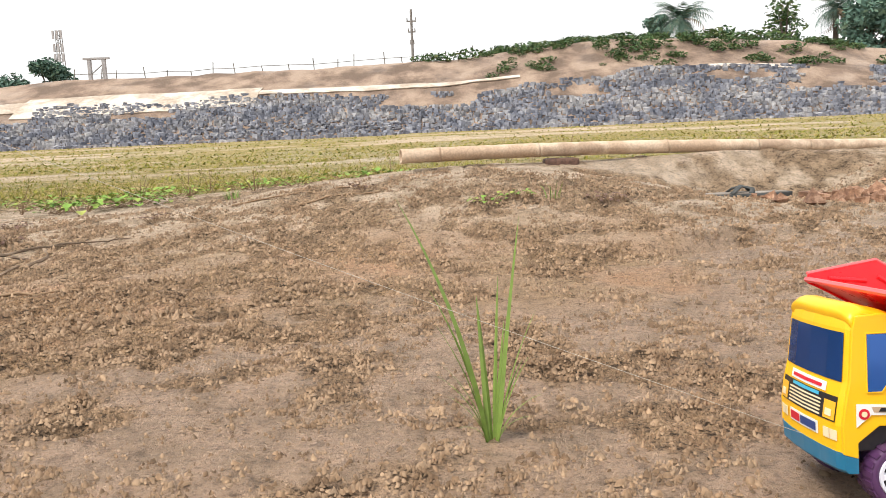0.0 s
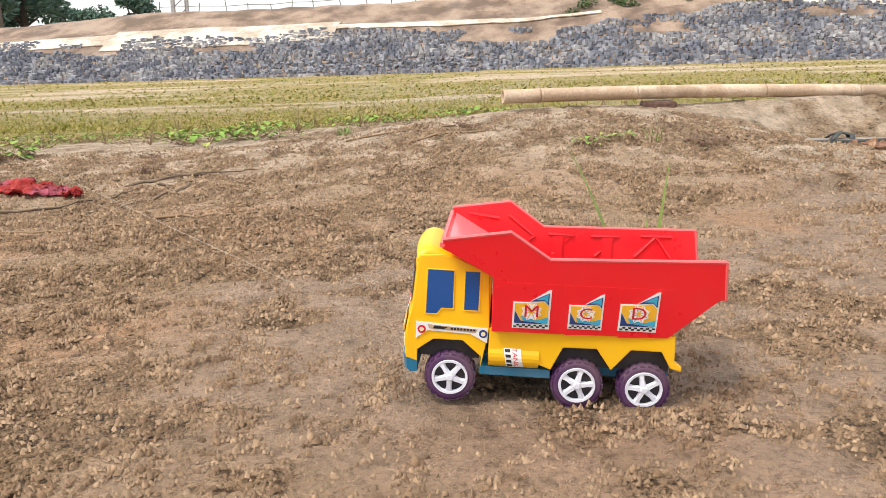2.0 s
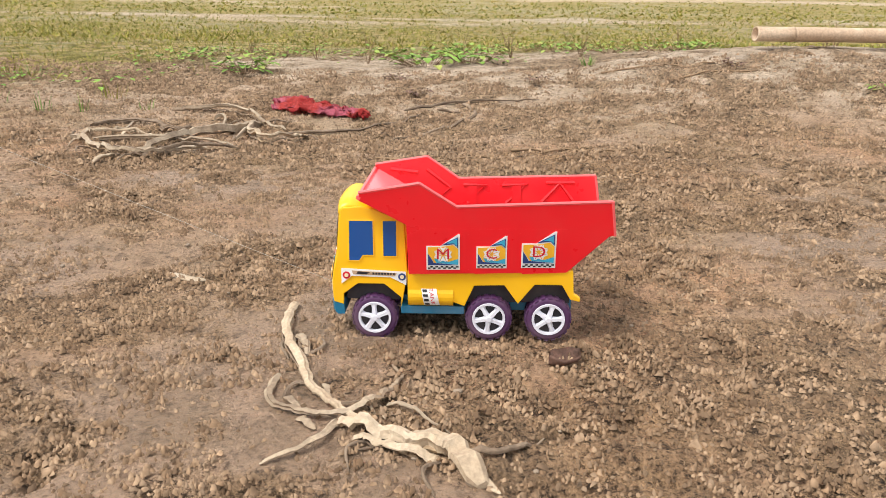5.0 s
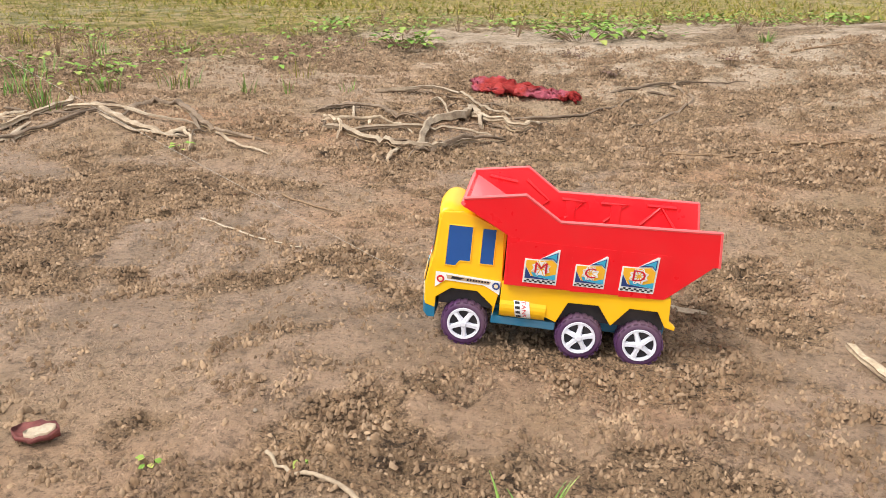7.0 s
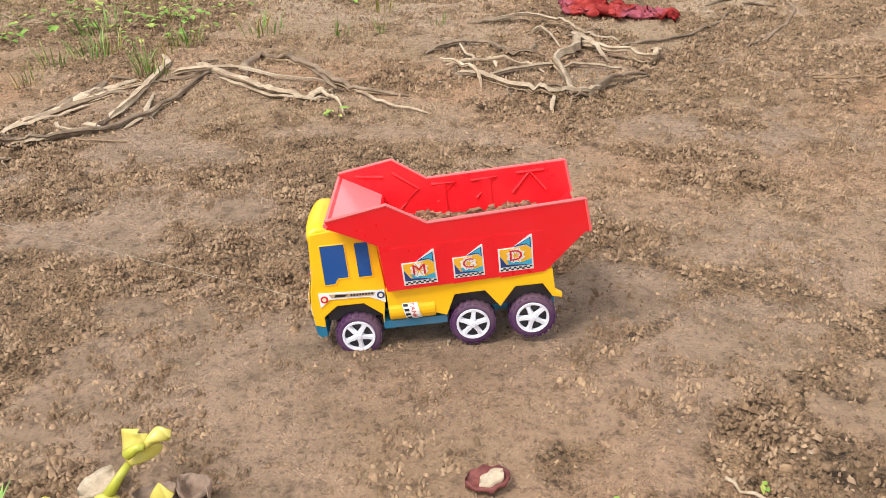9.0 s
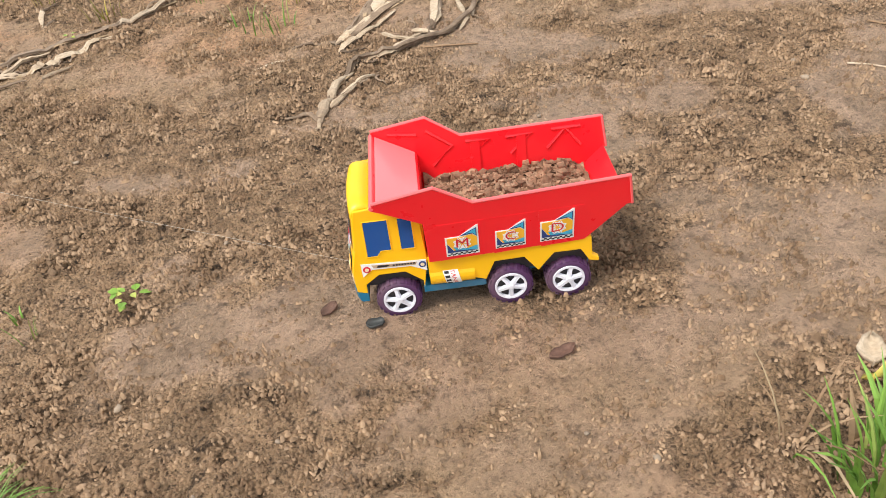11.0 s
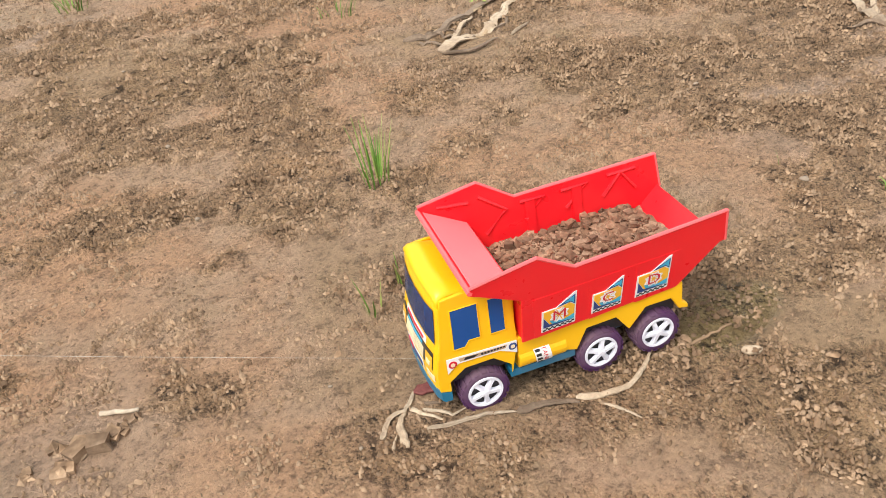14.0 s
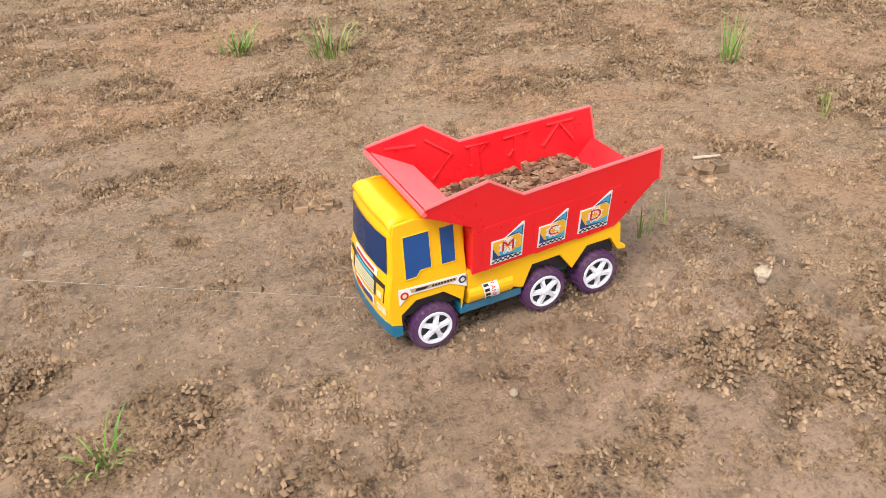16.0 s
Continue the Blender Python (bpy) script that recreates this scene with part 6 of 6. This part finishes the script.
# grass and sprouts on the mud, where they stand
rice = new("rice_seedling")
rice.location = (-0.449, 0.149, gz(-0.449, 0.149) - 0.003)
for a, L, w, b in ((2.75, 0.300, 0.013, 0.26), (2.7, 0.19, 0.007, 0.28), (0.5, 0.260, 0.010, 0.03), (2.0, 0.17, 0.009, 0.02), (0.1, 0.108, 0.005, 0.28), (0.9, 0.14, 0.005, 0.06), (3.3, 0.115, 0.004, 0.40), (0.6, 0.10, 0.004, 0.35), (2.2, 0.09, 0.004, 0.4), (3.1, 0.075, 0.003, 0.6), (3.6, 0.05, 0.003, 0.9), (-0.4, 0.06, 0.003, 0.8), (0.2, 0.16, 0.004, 0.22), (2.9, 0.15, 0.004, 0.3), (0.0, 0.08, 0.003, 0.7), (3.0, 0.10, 0.003, 0.55), (1.2, 0.19, 0.005, 0.06)):
    v, f = [], []
    blade(v, f, (0.006 * math.cos(a), 0.006 * math.sin(a), 0), a, L, w, b, 9)
    from_lists("blade", v, f, RICE, rice)
tagged(rice, "slender green rice seedling growing from bare mud", "seedling")
SPOTS = [
    (-1.353, 2.50, 26, 0.06, 0.004, 0.03, 0.9, 0.1), (-5.904, 0.769, 34, 0.075, 0.004, 0.035, 0.8, 0.0), (-5.705, 0.665, 44, 0.10, 0.0035, 0.045, 0.9, 0.35),
    (-4.915, 0.207, 26, 0.11, 0.0028, 0.028, 0.25, 0.05), (-4.933, -0.081, 6, 0.06, 0.0025, 0.012, 0.2, 0.2), (-4.986, -0.138, 7, 0.06, 0.0028, 0.012, 0.3, 0.2), (-4.17, -0.19, 6, 0.06, 0.0028, 0.012, 0.3, 0.2),
    (-5.544, -0.362, 7, 0.06, 0.0025, 0.014, 0.25, 0.1), (-5.501, -0.356, 5, 0.05, 0.002, 0.012, 0.6, 0.7), (-4.10, -0.505, 260, 0.085, 0.0016, 0.03, 1.7, 0.15), (-4.23, -0.54, 9, 0.21, 0.0075, 0.015, 0.35, 0.1),
    (-3.17, -0.53, 90, 0.105, 0.0085, 0.055, 0.6, 0.06), (-3.08, -0.54, 70, 0.10, 0.007, 0.05, 0.6, 0.05), (-4.16, -0.45, 20, 0.06, 0.003, 0.02, 0.8, 0.1), (-6.250, -0.475, 14, 0.06, 0.003, 0.02, 0.8, 0.0),
    (-3.63, 1.03, 30, 0.10, 0.003, 0.03, 0.6, 0.4), (-3.66, 1.4, 30, 0.09, 0.0035, 0.05, 0.6, 0.2), (-3.88, 1.30, 40, 0.09, 0.0035, 0.09, 0.6, 0.2), (-4.0, 1.55, 40, 0.09, 0.0035, 0.09, 0.6, 0.2), (-3.45, 1.5, 26, 0.08, 0.003, 0.08, 0.6, 0.3),
    (-3.2, 1.45, 16, 0.07, 0.003, 0.03, 0.5, 0.2), (-2.9, 1.6, 12, 0.07, 0.003, 0.03, 0.5, 0.4), (-3.08, 1.5, 9, 0.06, 0.003, 0.02, 0.5, 0.2), (-5.55, 1.55, 26, 0.07, 0.004, 0.05, 0.8, 0.2), (-5.2, 1.5, 22, 0.07, 0.004, 0.05, 0.8, 0.1), (-5.9, 1.7, 40, 0.08, 0.004, 0.1, 0.8, 0.4), (-5.0, 1.35, 30, 0.07, 0.004, 0.07, 0.8, 0.5),
    (-4.75, 1.35, 16, 0.08, 0.003, 0.04, 0.5, 0.1), (-1.88, -0.62, 8, 0.15, 0.005, 0.015, 0.3, 0.0), (-2.24, -0.40, 14, 0.05, 0.003, 0.03, 0.6, 0.3), (-4.30, -0.03, 3, 0.04, 0.002, 0.008, 0.5, 0.4), (-4.20, -0.15, 5, 0.03, 0.0025, 0.01, 0.8, 0.4),
    (-5.519, -0.132, 4, 0.035, 0.002, 0.01, 0.4, 0.2), (-0.1, 2.02, 14, 0.07, 0.003, 0.03, 0.6, 0.4), (-3.25, -0.48, 10, 0.12, 0.0035, 0.02, 1.4, 0.8)]
for k, (x, y, n, L, w, sp, b, dry) in enumerate(SPOTS):
    big = n >= 20
    tuft("grass_tuft" if big else "grass_sprout", ("fine green grass tuft on the bare mud" if dry < 0.3 else "green and straw-coloured grass tuft on the mud") if big else "few thin green grass blades sprouting from mud", x, y, n, L, w, sp, b, BLADE, 700 + k, dry)
for k, (x, y, n, s, sp) in enumerate([(-3.079, 0.72, 9, 0.016, 0.02), (-4.035, -0.138, 12, 0.014, 0.022), (-2.604, -0.37, 5, 0.008, 0.008), (-2.466, -0.337, 4, 0.008, 0.008), (-0.33, 1.98, 26, 0.02, 0.06), (-0.22, 2.02, 22, 0.018, 0.05), (-2.84, 2.35, 60, 0.036, 0.13), (-2.1, 2.75, 60, 0.04, 0.2), (-1.9, 2.85, 50, 0.04, 0.16), (-4.5, 0.9, 5, 0.012, 0.02)]):
    leaf_sprig("weed_sprig", "small green leafy weed on the mud", x, y, n, s, sp, WEED, 900 + k)
for k, (x, y) in enumerate([(0.05, 2.0), (0.13, 2.02), (-0.8, 2.3), (-2.15, 2.3), (-1.55, 2.15), (-2.0, 1.98)]):
    leaf_sprig("dead_weed", "dark withered weed on the sand", x, y, 22, 0.018, 0.05, BARK, 950 + k)


def build_hyacinth():
    """A stranded water hyacinth: swollen stalks, fan-shaped yellow-green leaves, rotting leaves and a scrap round it."""
    x, y = -3.09, -0.41
    root = new("stranded_water_plant")
    root.location = (x, y, gz(x, y))
    for dx, dy, dz, rx, rz, m, label in ((-0.007, 0.007, 0.017, 0.015, 0.017, HYACINTH, "swollen yellow stalk"), (-0.012, -0.022, 0.014, 0.024, 0.014, PALE_LEAF, "swollen tan stalk"), (0.022, -0.016, 0.012, 0.014, 0.012, PALE_LEAF, "swollen tan stalk")):
        bm = bmesh.new()
        bmesh.ops.create_uvsphere(bm, u_segments=18, v_segments=11, radius=1)
        for v in bm.verts:
            k = 1 + 0.12 * noise.noise(v.co * 2.3 + Vector((dx * 90, 0, 0)))
            v.co = Vector((v.co.x * rx * k + dx, v.co.y * 0.8 * rx * k + dy, v.co.z * rz * k + dz))
        part("bulb", bm, m, root, label, True)
    # leaf: stalk foot, stalk top, way in which it spreads, length, half width
    for foot, top, way, length, half in (((-0.005, 0.01, 0.03), (0.012, 0.03, 0.052), (0.35, 0.25, 0.9), 0.032, 0.022), ((0.012, 0.032, 0.062), (0.03, 0.034, 0.070), (0.95, 0.1, 0.25), 0.026, 0.009),
                                         ((-0.01, -0.005, 0.022), (0.0, -0.035, 0.032), (0.5, -0.8, -0.1), 0.042, 0.028), ((-0.012, 0.0, 0.02), (-0.035, -0.01, 0.026), (-0.8, -0.5, 0.2), 0.03, 0.018), ((0.02, -0.01, 0.015), (0.04, 0.0, 0.03), (0.8, -0.3, 0.3), 0.026, 0.016)):
        foot, top, way = Vector(foot), Vector(top), Vector(way).normalized()
        bm = bmesh.new()
        tube(bm, [tuple(foot), tuple((foot + top) / 2 + Vector((0.002, 0, 0.004))), tuple(top)], [0.006, 0.0042, 0.0038], 8)
        stem = part("stalk", bm, HYACINTH, root, "", True)
        side = way.cross(Vector((0.3, 1, 0.2))).normalized()
        out = side.cross(way).normalized()
        bm = bmesh.new()
        rows = []
        for i in range(9):
            u = i / 8
            w = half * (0.16 + 0.84 * math.sin(math.pi * min(1, 0.1 + 0.62 * u)) ** 1.2) * (1 - 0.75 * max(0, u - 0.75) / 0.25)
            c = top + way * (length * u) + out * (0.006 * math.sin(2.4 * u))
            ring = [c + side * (w * q) + out * (0.008 * q * q + 0.0015 * math.sin(9 * u + 4 * q)) for q in (-1, -0.66, -0.33, 0, 0.33, 0.66, 1)]
            rows.append(ring + [p - out * 0.0011 for p in ring[::-1]])
        loft(bm, rows)
        part("leaf", bm, HYACINTH, stem, "yellow-green rounded leaf", True)
    tagged(root, "stranded yellow-green water plant with swollen stalks", "water plant")
    flake("dry_leaf", "crumpled pale leaf beside the water plant", "leaf", -3.122, -0.372, 0.045, 0.028, 0.006, PALE_LEAF, 70, 31, 0.6)
    flake("dry_leaf", "crumpled brown leaf beside the water plant", "leaf", -3.055, -0.388, 0.042, 0.026, 0.008, DEAD_LEAF, 20, 30, 1.2)
    flake("dry_leaf", "crumpled brown leaf beside the water plant", "leaf", -3.020, -0.380, 0.036, 0.028, 0.008, DEAD_LEAF, -25, 32, 1.3)
    flake("plastic_scrap", "blue-black rotten scrap beside the water plant", "scrap", -3.045, -0.412, 0.046, 0.028, 0.014, INK_BLUE, 8, 33, 0.25)
    stick("twig", "pale straw lying over the scrap", [(-3.075, -0.402), (-3.045, -0.399), (-3.02, -0.398)], 0.0022, 0.0018, PALE_LEAF, 34, 0.02)


build_hyacinth()


# ---- pebbles one by one, loose crumbs as stuff ----
def build_pebbles():
    rng = random.Random(77)
    meshes = []
    for k in range(5):
        bm = bmesh.new()
        bmesh.ops.create_icosphere(bm, subdivisions=1, radius=1)
        for v in bm.verts:
            v.co *= rng.uniform(0.65, 1.2)
        me = bpy.data.meshes.new("pebble")
        bm.to_mesh(me)
        bm.free()
        for p in me.polygons:
            p.use_smooth = True
        me.materials.append(PEBBLE)
        meshes.append(me)
    spots = [(-3.996, -0.342, 0.009), (-3.384, -0.477, 0.008), (-4.905, -0.502, 0.009), (-5.169, -0.476, 0.008), (-5.268, 0.530, 0.010), (-5.217, 0.236, 0.008), (-5.837, -0.559, 0.009), (-5.466, -0.511, 0.011), (-6.333, -0.007, 0.012), (-2.938, 0.28, 0.011), (-2.937, 0.34, 0.010), (-4.29, -0.07, 0.011), (-5.537, -0.166, 0.008), (-1.58, -0.21, 0.008)]
    for _ in range(150):
        spots.append((rng.uniform(-6.5, -1.2), rng.uniform(-0.55, 1.3), rng.choice((0.003, 0.004, 0.004, 0.005, 0.0065))))
    for x, y, r in spots:
        r *= 0.72
        ob = new("pebble", meshes[rng.randrange(5)])
        ob.location = (x, y, gz(x, y) + r * 0.35)
        ob.scale = (r * rng.uniform(0.9, 1.3), r, r * rng.uniform(0.55, 0.85))
        ob.rotation_euler = (0, 0, rng.random() * 6.3)
        tagged(ob, "small pale pebble in the mud", "pebble", "pebbles on the mud")


build_pebbles()


def build_crumbs():
    """Worm-cast pellets of soil: dense where the mud is crumbly, in small knots and singly elsewhere."""
    rng = np.random.RandomState(15)

    def sow(n, x0, x1, y0, y1, dense, loose, size):
        x, y = rng.uniform(x0, x1, n), rng.uniform(y0, y1, n)
        m = crumb_mask(x, y)
        knots = step(0.47, 0.56, fractal(x, y, 9.0, 191, 3)) * step(0.40, 0.54, fractal(x, y, 34.0, 201, 2))
        streaks = 1 - step(0.0, 0.035, np.abs(fractal(x * 0.7, y, 7.0, 211, 3) - 0.5))
        chance = dense * m * (0.35 + 0.65 * knots) + loose * (1 - m) * np.maximum(knots * 0.8, streaks * 0.45) + 0.03
        keep = rng.rand(n) < chance
        x, y, m, knots = x[keep], y[keep], m[keep], knots[keep]
        r = np.exp(rng.normal(math.log(size), 0.26, len(x))).clip(0.001, 0.0052)
        return x, y, r, (0.0075 * m * knots + 0.002 * knots) * rng.rand(len(x)) ** 1.3

    near = sow(600000, -6.9, 0.9, -0.78, 0.75, 0.75, 0.60, 0.0021)
    far = sow(220000, -6.6, 1.3, 0.75, 2.5, 0.70, 0.5, 0.0032)
    x, y, r, lift = (np.concatenate(q) for q in zip(near, far))
    z = ground_z(x, y) + lift
    # each crumb is a little ridge-topped lump, sunk into the mud
    base = np.array([(-1, -0.8, -0.5), (1, -0.8, -0.5), (1, 0.8, -0.5), (-1, 0.8, -0.5), (-0.5, 0, 0.9), (0.5, 0, 0.9)], float)
    crumb_faces = np.array([(0, 1, 5), (0, 5, 4), (2, 3, 4), (2, 4, 5), (3, 0, 4), (1, 2, 5)])
    k = len(x)
    jig = base[None] + rng.uniform(-0.4, 0.4, (k, 6, 3))
    jig *= r[:, None, None] * rng.uniform(0.65, 1.25, (k, 1, 3)) * np.array([1.15, 0.9, 1.3])
    a = rng.rand(k) * math.tau
    c, s = np.cos(a)[:, None], np.sin(a)[:, None]
    px, py = jig[:, :, 0] * c - jig[:, :, 1] * s, jig[:, :, 0] * s + jig[:, :, 1] * c
    co = np.stack([px + x[:, None], py + y[:, None], jig[:, :, 2] + z[:, None] + r[:, None] * 0.35], -1).reshape(-1, 3)
    tri = (crumb_faces[None] + (np.arange(k) * 6)[:, None, None]).reshape(-1, 3)
    me = bpy.data.meshes.new("soil_crumbs")
    me.vertices.add(len(co))
    me.vertices.foreach_set("co", co.ravel())
    me.loops.add(tri.size)
    me.loops.foreach_set("vertex_index", tri.ravel())
    me.polygons.add(len(tri))
    me.polygons.foreach_set("loop_start", np.arange(len(tri)) * 3)
    me.update(calc_edges=True)
    me.materials.append(CRUMB)
    tagged(new("soil_crumbs", me), "loose brown crumbs of soil strewn over the mud", "soil", kind="stuff")


build_crumbs()


# ================= motion of the truck =================
def motions():
    rows = [(t, pose(x, y, z, lean, pitch, head)) for t, x, y, z, lean, pitch, head in TRUCK_WAY]
    walk(truck, rows)
    walk(soil_load, rows)
    # the wheels roll by the way that the truck has gone
    ts = np.array([r[0] for r in TRUCK_WAY])
    xs, ys = np.array([r[1] for r in TRUCK_WAY]), np.array([r[2] for r in TRUCK_WAY])
    gone = np.concatenate([[0], np.cumsum(np.hypot(np.diff(xs), np.diff(ys)))])
    for k, w in enumerate(wheels):
        home = w.location.copy()
        turn = [(f / 15, math.degrees(float(np.interp(f / 15, ts, gone)) / WHEEL_R) + 13 * k) for f in range(241)]
        walk(w, [(t, pose(home.x, home.y, home.z, 0, a, 0)) for t, a in turn])


motions()
